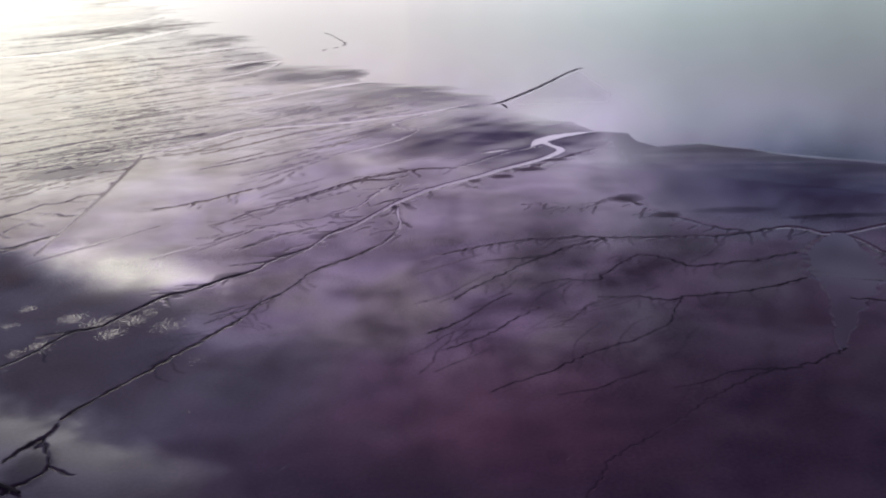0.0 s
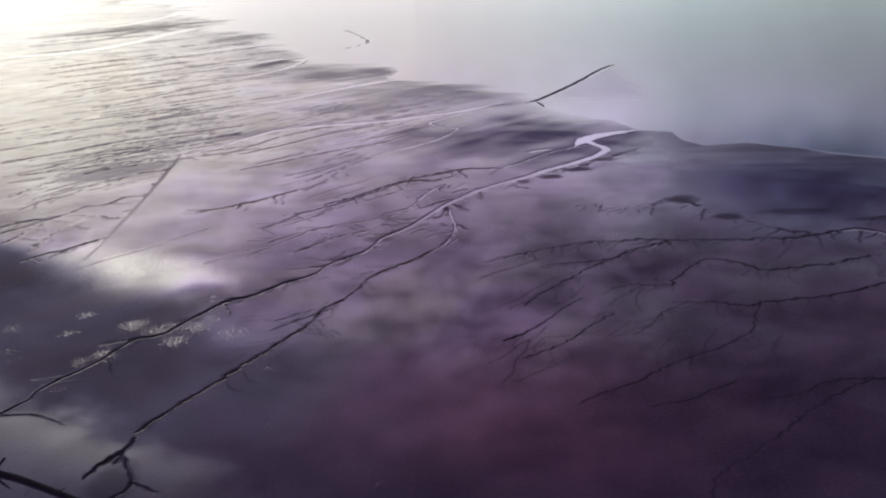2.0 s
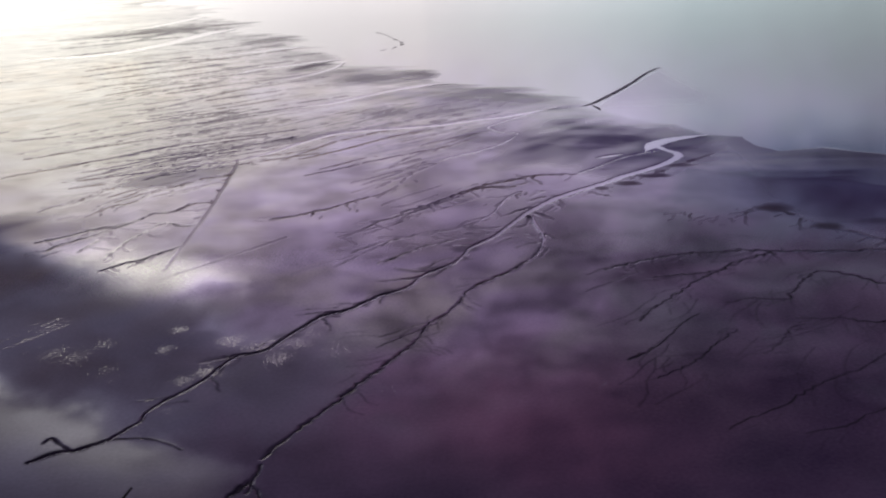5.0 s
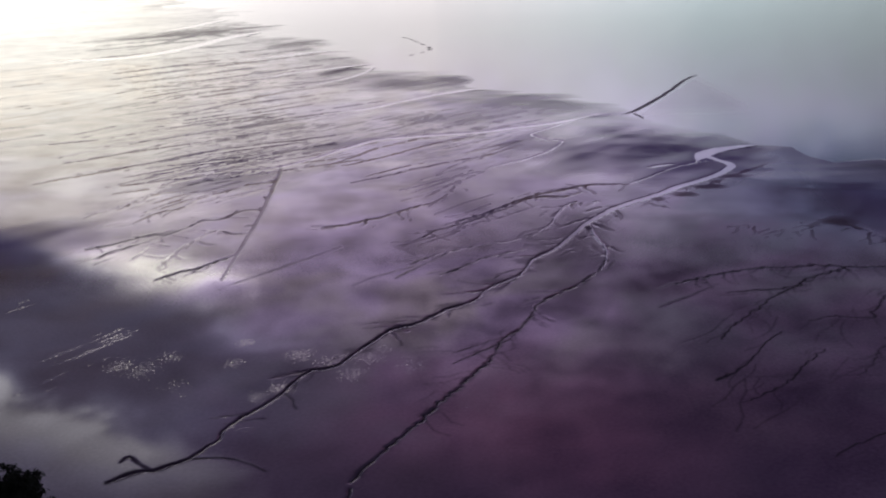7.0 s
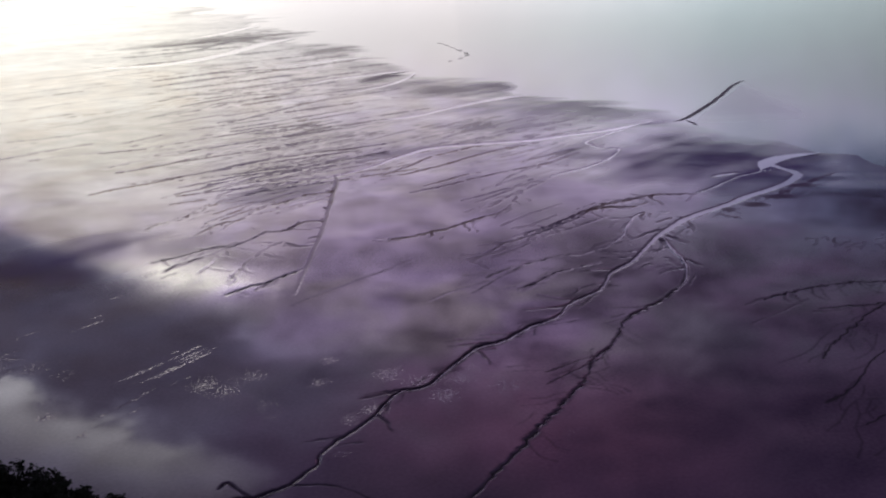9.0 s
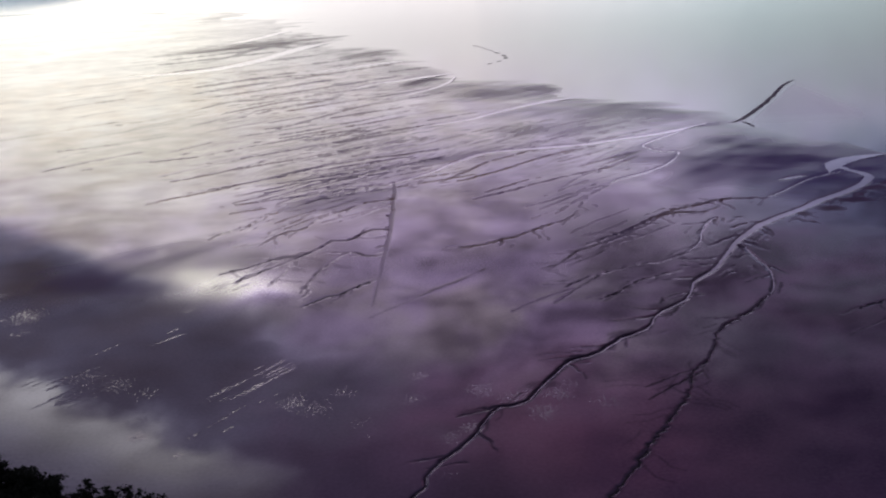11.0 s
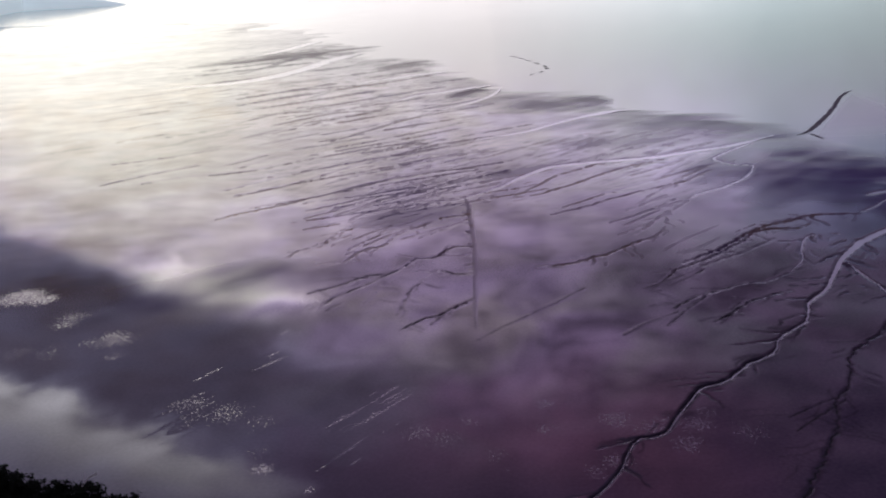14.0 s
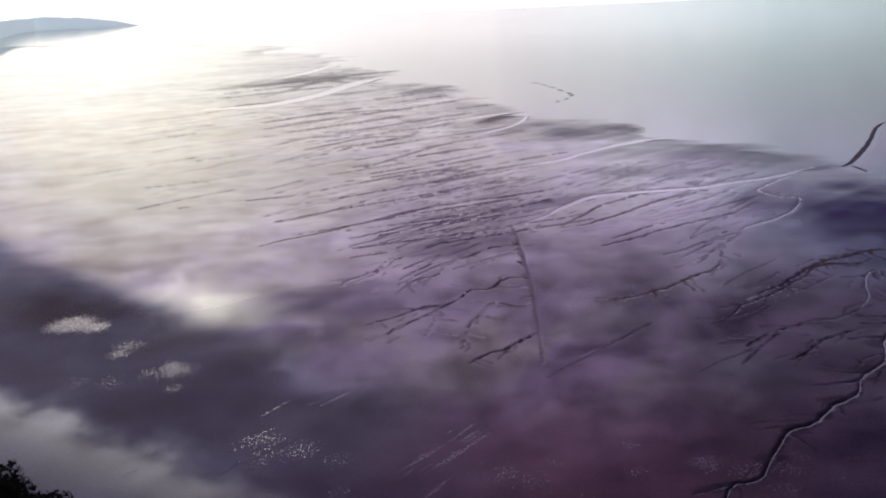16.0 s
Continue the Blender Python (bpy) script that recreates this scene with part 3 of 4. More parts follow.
gully([(-89.6, 270.7, 2.56), (-94.3, 270.8, 1.65), (-98.4, 262.9, 1.86), (-102.2, 262.4, 1.42), (-105.3, 254.5, 1.25), (-107.4, 250.3, 1.87), (-112.1, 248.7, 1.52), (-117.2, 242.2, 1.36), (-122.4, 237.6, 1.06)])  # line eight
gully([(-107.1, 250.3, 1.25), (-109.3, 245.5, 1.06), (-112.2, 240.5, 1.15), (-116.1, 235.1, 0.96), (-117.4, 229, 0.53)])  # line eight b
gully([(-109, 245, 0.5), (-108.6, 236.3, 0.67), (-109.6, 227.9, 0.58)])  # line eight c
gully([(-88.6, 248.3, 1.69), (-92.6, 248.7, 1.58), (-97, 251.4, 1.62), (-99, 245.2, 0.91), (-101.1, 235.6, 0.72), (-101.8, 224.8, 0.37)])  # line nine
gully([(-87.5, 230.6, 1.17), (-90.4, 226.2, 1.14), (-93.5, 221.7, 1.23), (-97.5, 217.8, 0.95), (-100.2, 213.4, 0.62)])  # line ten
gully([(-50.5, 371.9, 1.93), (-58.4, 363.7, 1.73), (-67.8, 350.8, 1.37), (-74.2, 337.5, 1.11), (-80.1, 325.2, 0.71)])  # feather a
gully([(-30.2, 374.5, 1.37), (-44.3, 362.6, 1.82), (-56, 348.4, 1.51), (-66.9, 333.7, 1.47), (-75.3, 324.4, 1.01)])  # feather b
gully([(-29.2, 337.2, 1.7), (-40, 328.8, 1.61), (-52.2, 318.1, 1.45), (-63.7, 306.1, 1.37), (-69.9, 300.6, 0.94)])  # feather c
gully([(-22.3, 358, 1.02), (-34.6, 344.2, 1.5), (-46, 332.3, 1.48), (-56.6, 321.1, 1.36), (-66.6, 308.6, 0.83)])  # feather d
stream([(-206.1, 928.9, 14.19), (-224.6, 865.9, 15.08), (-235, 781.3, 14.57), (-248.2, 731.9, 17.45), (-264.9, 707.1, 18.67), (-292.3, 698.4, 15.78), (-321.9, 697.4, 11.53)])  # delta a
stream([(-125.3, 715.6, 9.76), (-145.8, 699.6, 9.2), (-165.2, 680.6, 8.6), (-183.5, 662.6, 5.59)])  # delta b
stream([(-275.2, 1203.7, 9.56), (-287.9, 1088, 11.53), (-298.4, 992.5, 12.43), (-315.2, 933.9, 10.85)])  # delta c
gully([(-158.6, 655.2, 6.61), (-182, 652.7, 9.87), (-207.1, 642.1, 9.25), (-230.1, 625.6, 5.78)])  # delta dark
gully([(-224.6, 865.9, 6.67), (-259.2, 901.8, 16.11), (-268.9, 820.5, 7.92), (-277.1, 768.4, 3.92)])  # delta dark b
gully([(-181.3, 541.5, 6.76), (-197.1, 536.3, 5.42), (-207.4, 510.6, 3.72), (-216.8, 487.2, 4.22), (-231.8, 470.5, 3.12)])  # delta dark c
gully([(-143.4, 529.1, 4.13), (-162.8, 531.4, 6.35), (-176.5, 516.1, 4.53), (-188.1, 496, 2.64)])  # delta dark d
gully([(45.7, 310.3, 2.28), (37.9, 302.1, 3.61), (30.4, 293.6, 2.94), (24, 285.5, 2.75), (18.6, 280.9, 1.98)])  # mouth bank
gully([(13.6, 274, 2.92), (16.7, 275.5, 6.71), (19.1, 275.2, 3.67)])  # mouth hole
gully([(6.8, 267.6, 1.47), (7.8, 264.1, 5.05), (9.4, 263.9, 2.8)])  # mouth hole b
gully([(-78, 134.7, 0.44), (-79.9, 136.6, 0.55), (-81.7, 138.3, 0.59), (-82.5, 136.7, 0.36)])  # main end
gully([(-73.7, 137.5, 0.59), (-69.8, 137.5, 0.43), (-66.8, 136.3, 0.35), (-63.6, 133.7, 0.21)])  # main side

stream([(28, 316, 1.5), (30.5, 323, 4), (33.5, 329, 6), (39, 335, 5.5), (46, 338.5, 4), (52, 341, 2)])  # mouth fan
stream([(12.5, 310, 1.0), (15, 311.5, 3.2), (18, 313, 3.0), (21, 314, 1.0)])  # still patch behind the bar
gully([(-31, 179, 0.5), (-36, 175.8, 0.5), (-41, 171.5, 0.3)])  # strand
gully([(-31.5, 177.5, 0.5), (-36, 172.8, 0.5), (-41, 167, 0.3)])  # strand


def twigs(line, every, reach, rng, bold):
    """Short side gullies that branch off a channel."""
    made = []
    at, next_at = 0.0, every * rng.random()
    for a, b in zip(line, line[1:]):
        at += np.hypot(*(b - a)[:2])
        if at < next_at or a[0] < 0 and a[1] < 148:
            continue
        next_at = at + every * (0.4 + 1.2 * rng.random())
        heading = math.atan2(b[1] - a[1], b[0] - a[0]) + rng.choice((-1, 1)) * rng.uniform(0.3, 0.8)
        if a[0] > 0:  # on the eastern flat they all run down one fall
            heading = math.atan2(-0.80, -0.60) + rng.uniform(-0.35, 0.35)
        x, y, wide = a[0], a[1], min(bold * a[2], 0.85) * rng.uniform(0.5, 0.95)
        points = [(x, y, wide)]
        for k in range(4):
            heading += rng.uniform(-0.45, 0.45)
            step = reach * rng.uniform(0.12, 0.34) * (0.6 + 0.3 * a[2])
            x, y, wide = x + step * math.cos(heading), y + step * math.sin(heading), wide * 0.75
            points.append((x, y, wide))
        made.append(points)
        if a[1] < 290 and a[0] < 40:  # a tuft of fainter wisps beside it
            for k in range(rng.randint(0, 2)):
                dx, dy, long = rng.uniform(-3.5, 3.5), rng.uniform(-2.5, 2.5), rng.uniform(0.35, 1.0)
                made.append([(points[0][0] + dx + (px - points[0][0]) * long, points[0][1] + dy + (py - points[0][1]) * long, 0.55 * pw) for px, py, pw in points])
    return made


rng = random.Random(4)
SIDE = []
# short notches beside the corner gully
for k in range(14):
    y = 250 + 74 * (k + rng.random()) / 14
    x, way = np.interp(y, (212.8, 248.2, 294.4, 327), (-86.7, -88.2, -91.1, -94.3)), rng.choice((-1, -1, -1, 1))
    reach = rng.uniform(0.6, 2.6)
    SIDE.append([(x, y, 0.7), (x + 0.5 * way * reach, y + rng.uniform(-0.5, 0.5), 0.6), (x + way * reach, y + rng.uniform(-1.2, 1.2), 0.35)])
for kind, line, depth in list(CHANNELS):
    if kind in ("stream", "gully") and 128 < line[:, 1].mean() < 300:
        SIDE += twigs(line, 6.0 if line[0, 0] < 15 else 3.6, 10.0, rng, 1.6 if kind == "stream" and line[0, 0] < 40 else 0.8)


def comb(count, near, far, west, east, size):
    """Near-parallel runnels that comb a drained flat. west and east: bounds of x as a part of y and an offset."""
    for _ in range(count):
        y = rng.uniform(near, far)
        x = rng.uniform(west[0] * y + west[1], east[0] * y + east[1])
        heading = math.atan2(-0.77, -0.64) + rng.uniform(-0.13, 0.13)
        first = rng.uniform(0.35, 1.0) * size * y / 400
        points = [(x, y, first)]
        for k in range(rng.randint(3, 6)):
            heading += rng.uniform(-0.12, 0.12)
            step = rng.uniform(4, 9) * y / 400
            x, y = x + step * math.cos(heading), y + step * math.sin(heading)
            points.append((x, y, first * rng.uniform(0.4, 1.0)))
        # the plate beside the corner gully stays smooth
        if not any(-93 < px < -58 and 235 < py < 352 + 0.35 * (px + 90) for px, py, pw in points):
            SIDE.append(points)


comb(45, 270, 700, (-0.42, -40), (-0.18, -20), 1.0)
comb(230, 290, 440, (0.0, -118), (0.25, -108), 0.75)
comb(22, 215, 300, (0.0, -75), (0.4, -120), 0.7)

for k in range(16):
    y = rng.uniform(150, 210)
    x, heading = rng.uniform(-2, 0.6 * y - 52), math.atan2(-0.82, -0.57) + rng.uniform(-0.2, 0.2)
    points = [(x, y, 0.2)]
    for n in range(rng.randint(2, 4)):
        heading += rng.uniform(-0.3, 0.3)
        x, y = x + 4.5 * math.cos(heading), y + 4.5 * math.sin(heading)
        points.append((x, y, rng.uniform(0.1, 0.22)))
    SIDE.append(points)


def drains():
    """Long lines of small drain holes that run down the far flat side by side, closer together in sight the farther off they lie."""
    dip = 10.9
    while dip > 3.3:
        y = 60 / math.tan(radians(dip))
        dip -= rng.uniform(0.17, 0.36)
        x = np.interp(y, (300, 450, 620, 900), (-104, -125, -165, -270)) + rng.uniform(-0.02, 0.02) * y
        turn = radians(np.interp(y, (310, 360, 415, 620), (33, 34, 45, 50))) + rng.uniform(-0.05, 0.05)
        for way, reach in ((1, rng.uniform(0.06, 0.15)), (-1, rng.uniform(0.04, 0.15))):
            px, py, heading, wide = x, y, turn, rng.uniform(0.6, 1.2) * 0.0000115 * y * y
            points = [(px, py, wide)]
            for k in range(8):
                heading += rng.uniform(-0.05, 0.05)
                px, py = px + way * reach * y / 8 * math.cos(heading), py + way * reach * y / 8 * math.sin(heading)
                points.append((px, py, wide * rng.uniform(0.5, 1.2) * (1 - 0.05 * k)))
            line = smooth(points, 0.0026 * y, 0.3)
            CHANNELS.append(("drain", line, 0.03 * np.ones(len(line))))


drains()
for points in SIDE:
    line = smooth(points, 0.8)
    CHANNELS.append(("runnel", line, np.minimum(0.16 * line[:, 2], np.interp(line[:, 1], (170, 280), (0.14, 0.05))) * np.interp(line[:, 0], (-10, 10), (1.0, 0.25))))

# ---- ground: one sheet, finest where the flight passes nearest ----
SHORE = [(-4600, 2600), (-1800, 2500), (-800, 2050), (-436, 1640), (-430, 1480), (-288, 1270), (-284, 1110), (-210, 1010), (-206, 890), (-146, 815), (-126, 722), (-98, 655), (-84, 600),
         (-52, 572), (-26, 520), (-8, 492), (10, 458), (22, 445), (28, 408), (37, 386), (52, 366), (56, 345), (65, 339), (67, 314), (80, 316), (93, 305), (104, 291), (119, 278), (400, 190), (4600, -900)]
SHORE_X, SHORE_Y = zip(*SHORE)
dips = np.linspace(radians(31.0), radians(0.705), 840)
ROWS_Y = np.concatenate([[-2500, -1200, -500, -150, 0, 60], 60.0 / np.tan(dips)])
INNER = np.linspace(0, 1, 1150)
fan = np.maximum(ROWS_Y, 95.0)[:, None]
left, right = -0.60 * fan - 95.0, 0.50 * fan + 15.0
GX = left + (right - left) * INNER[None, :]
edge = np.array([1.0, 0.55, 0.28, 0.12, 0.04])[None, :]
GX = np.hstack([left - edge * (4700 + left), GX, right + edge[:, ::-1] * (4700 - right)])
GY = np.repeat(ROWS_Y[:, None], GX.shape[1], 1)


def waves(x, y, sizes):
    """Smooth pseudo-random relief of about +-1 from crossed sines."""
    out = np.zeros_like(x)
    for n, size in enumerate(sizes):
        a = 1.7 * n + 0.4
        u, v = (x * math.cos(a) + y * math.sin(a)) / size, (y * math.cos(a) - x * math.sin(a)) / size
        out += np.sin(u + 1.3 * np.sin(0.7 * v + n)) * np.sin(0.8 * v + 2.1 * n + np.sin(0.6 * u))
    return out / len(sizes) ** 0.5


beyond = GY - np.interp(GX, SHORE_X, SHORE_Y)
nearest = np.full_like(GX, 1e9)
for (x0, y0), (x1, y1) in zip(SHORE, SHORE[1:]):
    dx, dy = x1 - x0, y1 - y0
    s = np.clip(((GX - x0) * dx + (GY - y0) * dy) / (dx * dx + dy * dy), 0, 1)
    nearest = np.minimum(nearest, np.hypot(GX - x0 - s * dx, GY - y0 - s * dy))
beyond = np.sign(beyond) * nearest
cross, along = 0.79 * GX - 0.61 * GY, 0.61 * GX + 0.79 * GY
tongues = np.clip(GY / 400, 0.5, 3) * (8 * waves(cross, 0.2 * along, (13, 21, 37)) + 5 * waves(GX, 0.6 * GY, (6, 9, 14)))
tongues += np.clip(GY / 400, 0.5, 3) * 11 * waves(0.22 * GX, GY, (3.1, 5.3, 8.9))
tongues *= np.interp(GX, (0, 50), (1.0, 0.3))
# the mud sinks very gently under the sea
tide = beyond + 0.5 * tongues
GZ = 0.04 * waves(GX, GY, (13, 29, 61)) - 0.010 * np.clip(tide + 38, 0, 110)
# drained ground, where the film of water has run off: place, half length, half width, turn, strength
DRAINED = 0.30 * np.clip((beyond + tongues + 60) / 50, 0, 1) * np.clip((waves(cross, 0.3 * along, (17, 41)) + 0.5) / 0.9, 0, 1)
torn = 0.30 * waves(cross, 0.18 * along, (2.6, 4.3, 8.7)) + 0.25 * waves(GX, GY, (5, 11))
# the patch at (-142, 244) is added to dim a mirrored cloud break
for x, y, long, wide, turn, strong in ((-56, 530, 52, 40, -30, 0.75), (-15, 450, 46, 42, 0, 0.65), (-40, 412, 30, 20, 0, 0.45), (-142, 244, 30, 19, 42, 0.85), (14, 409, 14, 4, 25, 0.6), (-103, 593, 40, 10, 73, 1.0), (-280, 920, 90, 46, 50, 0.75), (-157, 785, 42, 16, 60, 0.7),
                                       (17, 338, 46, 50, 20, 1.0), (20, 336, 26, 24, 20, 0.9), (-106, 304, 20, 12, 33, 0.6), (60, 331, 13, 6, 20, 0.6), (-78, 362, 22, 7, 40, 0.45)):
    c, s = math.cos(radians(turn)), math.sin(radians(turn))
    u, v = (c * (GX - x) + s * (GY - y)) / long, (c * (GY - y) - s * (GX - x)) / wide
    DRAINED = np.maximum(DRAINED, strong * np.clip(0.9 * (1.1 - u * u - v * v + torn), 0, 1))
# towards the water the film returns
DRAINED *= np.clip((3 - tide) / 14, 0.0, 1.0)
# where the water begins to lie over the mud
AWASH = np.clip(1 + tide / np.interp(GX, (30, 55), (14, 2)), 0, 1)
DRAINED = np.maximum(DRAINED, np.interp(GX, (44, 58), (0.0, 0.5)) * np.clip(-tide / 3, 0, 1) * np.interp(GY, (215, 250), (0.0, 1.0)))

GS = np.zeros_like(GX)


def to_shore(x, y):
    """Metres beyond the tide line (inland: minus)."""
    least = min(math.hypot(x - a[0] - s * (b[0] - a[0]), y - a[1] - s * (b[1] - a[1])) for a, b in zip(SHORE, SHORE[1:]) for s in (0.0, 0.25, 0.5, 0.75))
    return least if y > np.interp(x, SHORE_X, SHORE_Y) else -least


for number, (kind, line, depth) in enumerate(CHANNELS):
    for a, b, deep in zip(line, line[1:], depth):
        coarse = 0.6 * 0.00073 * max(a[1], 100.0) ** 2 / 60.0  # what the sheet can still show at that distance
        wide_a, wide_b = max(a[2], coarse), max(b[2], coarse)
        shade = np.interp(a[1], (190, 260), (1.0, 0.12)) * np.interp(a[0], (65, 80), (1.0, 0.25)) if kind == "stream" else 0.0 if kind == "pool" else np.interp(a[1], (215, 290), (0.22, 0.55)) if kind == "scarp" else np.interp(a[1], (140, 185), (0.4, 0.85)) if a[0] > 5 else np.interp(a[1], (150, 205), (0.55, 0.72)) if -54 < a[0] < -13 and a[1] < 212 and kind == "gully" else 1.0
        faint = min(1.0, 1.15 * a[2] / coarse)
        near = 0.3 if kind == "scarp" else np.interp(a[1], (190, 250), (1.0, 0.0))
        if kind == "runnel":
            faint *= 1 - 0.4 * near
        if kind in ("gully", "runnel", "drain") and a[1] > 215:  # broken into holes and dashes
            pitch = 190.0 / a[1]
            patchy = noise.noise(Vector((a[0] * pitch, a[1] * pitch, 3.7 * number))) + 1.0 * noise.noise(Vector((a[0] * 12 / a[1], a[1] * 12 / a[1], 2.0 + 0.9 * number)))
            faint *= min(1.0, max(0.0, np.interp(a[1], (200, 260), (0.9, 0.5 if kind == "drain" else 0.7)) + 3.0 * patchy)) * np.interp(a[1], (300, 420, 900), (1.0, 0.78, 0.48))
        if kind == "stream":  # a creek widens into an inlet where the tide enters it
            inlet = min(max((to_shore(a[0], a[1]) + 45) / 55, 0.0), 1.0)
            wide_a, wide_b, shade = wide_a * (1 + 0.8 * inlet), wide_b * (1 + 0.8 * inlet), shade * (1 - inlet)
        reach = 1.1 * max(wide_a, wide_b) + 0.3
        r0, r1 = np.searchsorted(ROWS_Y, (min(a[1], b[1]) - reach - 0.012 * a[1], max(a[1], b[1]) + reach + 0.012 * a[1]))
        if r1 <= r0:
            continue
        row = GX[(r0 + r1) // 2]
        c0, c1 = np.searchsorted(row, (min(a[0], b[0]) - 2.5 * reach, max(a[0], b[0]) + 2.5 * reach))
        x, y = GX[r0:r1, c0:c1] - a[0], GY[r0:r1, c0:c1] - a[1]
        d = b[:2] - a[:2]
        t = np.clip((x * d[0] + y * d[1]) / (d @ d + 1e-9), 0, 1)
        off = np.hypot(x - t * d[0], y - t * d[1]) / (0.62 * (wide_a + (wide_b - wide_a) * t))
        dark_off = off / (1 + near * max(-0.2, 0.15 + 1.4 * noise.noise(Vector((a[0] * 0.4, a[1] * 0.4, 1.0))))) if kind == "stream" or kind == "gully" and a[0] < 0 else off
        s = np.clip((off - 0.35) / 0.65, 0, 1)
        cut = 1 - s * s * (3 - 2 * s)
        # darkens channel floors and sides; shade of the steep banks is painted in here
        GS[r0:r1, c0:c1] = np.maximum(GS[r0:r1, c0:c1], shade * faint * np.clip((1.35 + 0.35 * near - dark_off) / (0.35 + 0.75 * near), 0, 1))
        part_z = GZ[r0:r1, c0:c1]
        np.minimum(part_z, -deep * cut + 0.03 * (1 - cut), out=part_z, where=cut > 0.02)


# dark soaked hollows beside the creeks: place, half widths, strength
for x, y, wide, deep, strong in ((16.5, 276.5, 3.6, 3.2, 0.9), (24.5, 284, 5.0, 3.0, 0.9), (9, 272, 2.0, 2.8, 0.8), (33, 296, 5.5, 2.6, 0.8), (44.5, 246, 4.5, 4.5, 0.8), (51, 229, 3.5, 3.5, 0.7), (67, 231, 9, 3.0, 0.5),
                                 (88, 223, 12, 2.2, 0.55), (-52, 117, 3.0, 6.0, 0.5), (-54.5, 111.5, 3.5, 2.5, 0.6), (-66, 164, 3.0, 1.4, 0.5), (-56, 173.5, 2.6, 1.8, 0.5), (-41, 194.5, 3.2, 2.0, 0.6), (-33, 208, 3.5, 2.0, 0.5), (-26, 221, 3.0, 2.5, 0.5)):
    r = ((GX - x) / wide) ** 2 + ((GY - y) / deep) ** 2 + 0.35 * waves(GX, GY, (0.9, 1.7, 3.1))
    GS = np.maximum(GS, strong * np.clip(1.25 - r, 0, 1))


# a drained rim of dark mud along the eastern tide line
rim_of_mud = np.interp(GX, (58, 74), (0.0, 1.0)) * np.clip(-tide / 2.5, 0, 1) * np.clip((tide + 34) / 26, 0, 1) * np.interp(GY, (215, 245), (0.0, 1.0))
GS = np.maximum(GS, 0.5 * rim_of_mud * np.clip(0.75 + 0.5 * waves(0.3 * GX, GY, (2.3, 4.1, 7.7)), 0, 1))


def sheet(name, x, y, z, skin):
    rows, cols = x.shape
    mesh = bpy.data.meshes.new(name)
    index = np.arange(rows * cols).reshape(rows, cols)
    quads = np.stack([index[:-1, :-1], index[:-1, 1:], index[1:, 1:], index[1:, :-1]], -1).reshape(-1, 4)
    mesh.vertices.add(rows * cols)
    mesh.vertices.foreach_set("co", np.stack([x, y, z], -1).astype(np.float32).ravel())
    mesh.loops.add(quads.size)
    mesh.loops.foreach_set("vertex_index", quads.astype(np.int32).ravel())
    mesh.polygons.add(len(quads))
    mesh.polygons.foreach_set("loop_start", np.arange(0, quads.size, 4, dtype=np.int32))
    mesh.update(calc_edges=True)
    mesh.shade_smooth()
    mesh.materials.append(skin)
    return new(name, mesh)


# wind-rippled and combed patches on the near shore: place, size, density
RIPPLES = [(-113, 158.5, 2.4, 1.15), (-105.4, 152.4, 1.5, 1.1), (-58, 170.5, 4.5, 0.9), (-52, 174, 3.5, 0.85), (-47, 167, 5, 0.85), (-39, 151, 4, 0.65), (-56, 164, 4, 1.0), (-36, 130, 3, 0.6), (-65, 172, 4, 1.0), (-60, 169, 4, 1.0), (-54, 170, 4, 1.0), (-66, 159, 3.2, 1.1), (-69, 156, 3, 0.95), (-75, 169, 2.5, 0.9), (-82, 161, 4, 0.75), (-69, 146, 3, 0.7), (-93, 169, 4, 0.95), (-89, 167, 5, 0.85), (-86, 172, 4, 0.8), (-75, 178, 2.5, 0.95), (-80, 158, 3, 0.7), (-84, 161, 4, 0.6), (-154, 212, 6, 1.0), (-123, 177, 5, 1.0), (-117, 174, 4, 0.9), (-115, 164, 3, 0.9), (-186, 241, 6, 1.7), (-180, 239, 4, 1.5), (-168, 222, 4, 1.1), (-155, 214, 4, 1.1), (-170, 206, 5, 0.85), (-164, 206, 5, 0.85), (-151, 203, 3, 0.9), (-168, 226, 5, 0.95), (-158, 211, 4, 0.9)]
COMBS = [(-101, 175, 10, 1.05), (-104, 174, 8, 1.05), (-99, 182, 6, 1.0), (-102, 162, 7, 0.8), (-97, 170, 7, 0.7), (-122, 199, 9, 0.8), (-130, 195, 9, 0.7), (-124, 178, 5, 0.9), (-131, 181, 8, 1.4), (-128, 174, 8, 1.4), (-128, 177, 8, 1.4), (-137, 181, 8, 0.7), (-130, 182, 8, 0.5)]
ground = sheet("ground", GX, GY, GZ, MUD)
ground.data.attributes.new("silt", "FLOAT", "POINT").data.foreach_set("value", GS.astype(np.float32).ravel())
ground.data.attributes.new("drained", "FLOAT", "POINT").data.foreach_set("value", DRAINED.astype(np.float32).ravel())
RIPPLED = np.zeros_like(GX)
for x, y, r, dense in RIPPLES:
    RIPPLED = np.maximum(RIPPLED, dense * np.exp(-(((GX - x) / r) ** 2 + ((GY - y) / (1.2 * r)) ** 2)))
field = np.clip((GY - 285) / 40, 0, 1) * np.clip((-0.13 * GY - 8 - GX) / 30, 0, 1) * np.clip((GX + 0.47 * GY + 8) / 60, 0, 1)
feather = np.clip((GY - 285) / 30, 0, 1) * np.clip((GX + 70) / 15, 0, 1) * np.clip((8 - GX) / 25, 0, 1) * np.clip((395 - GY) / 30, 0, 1)
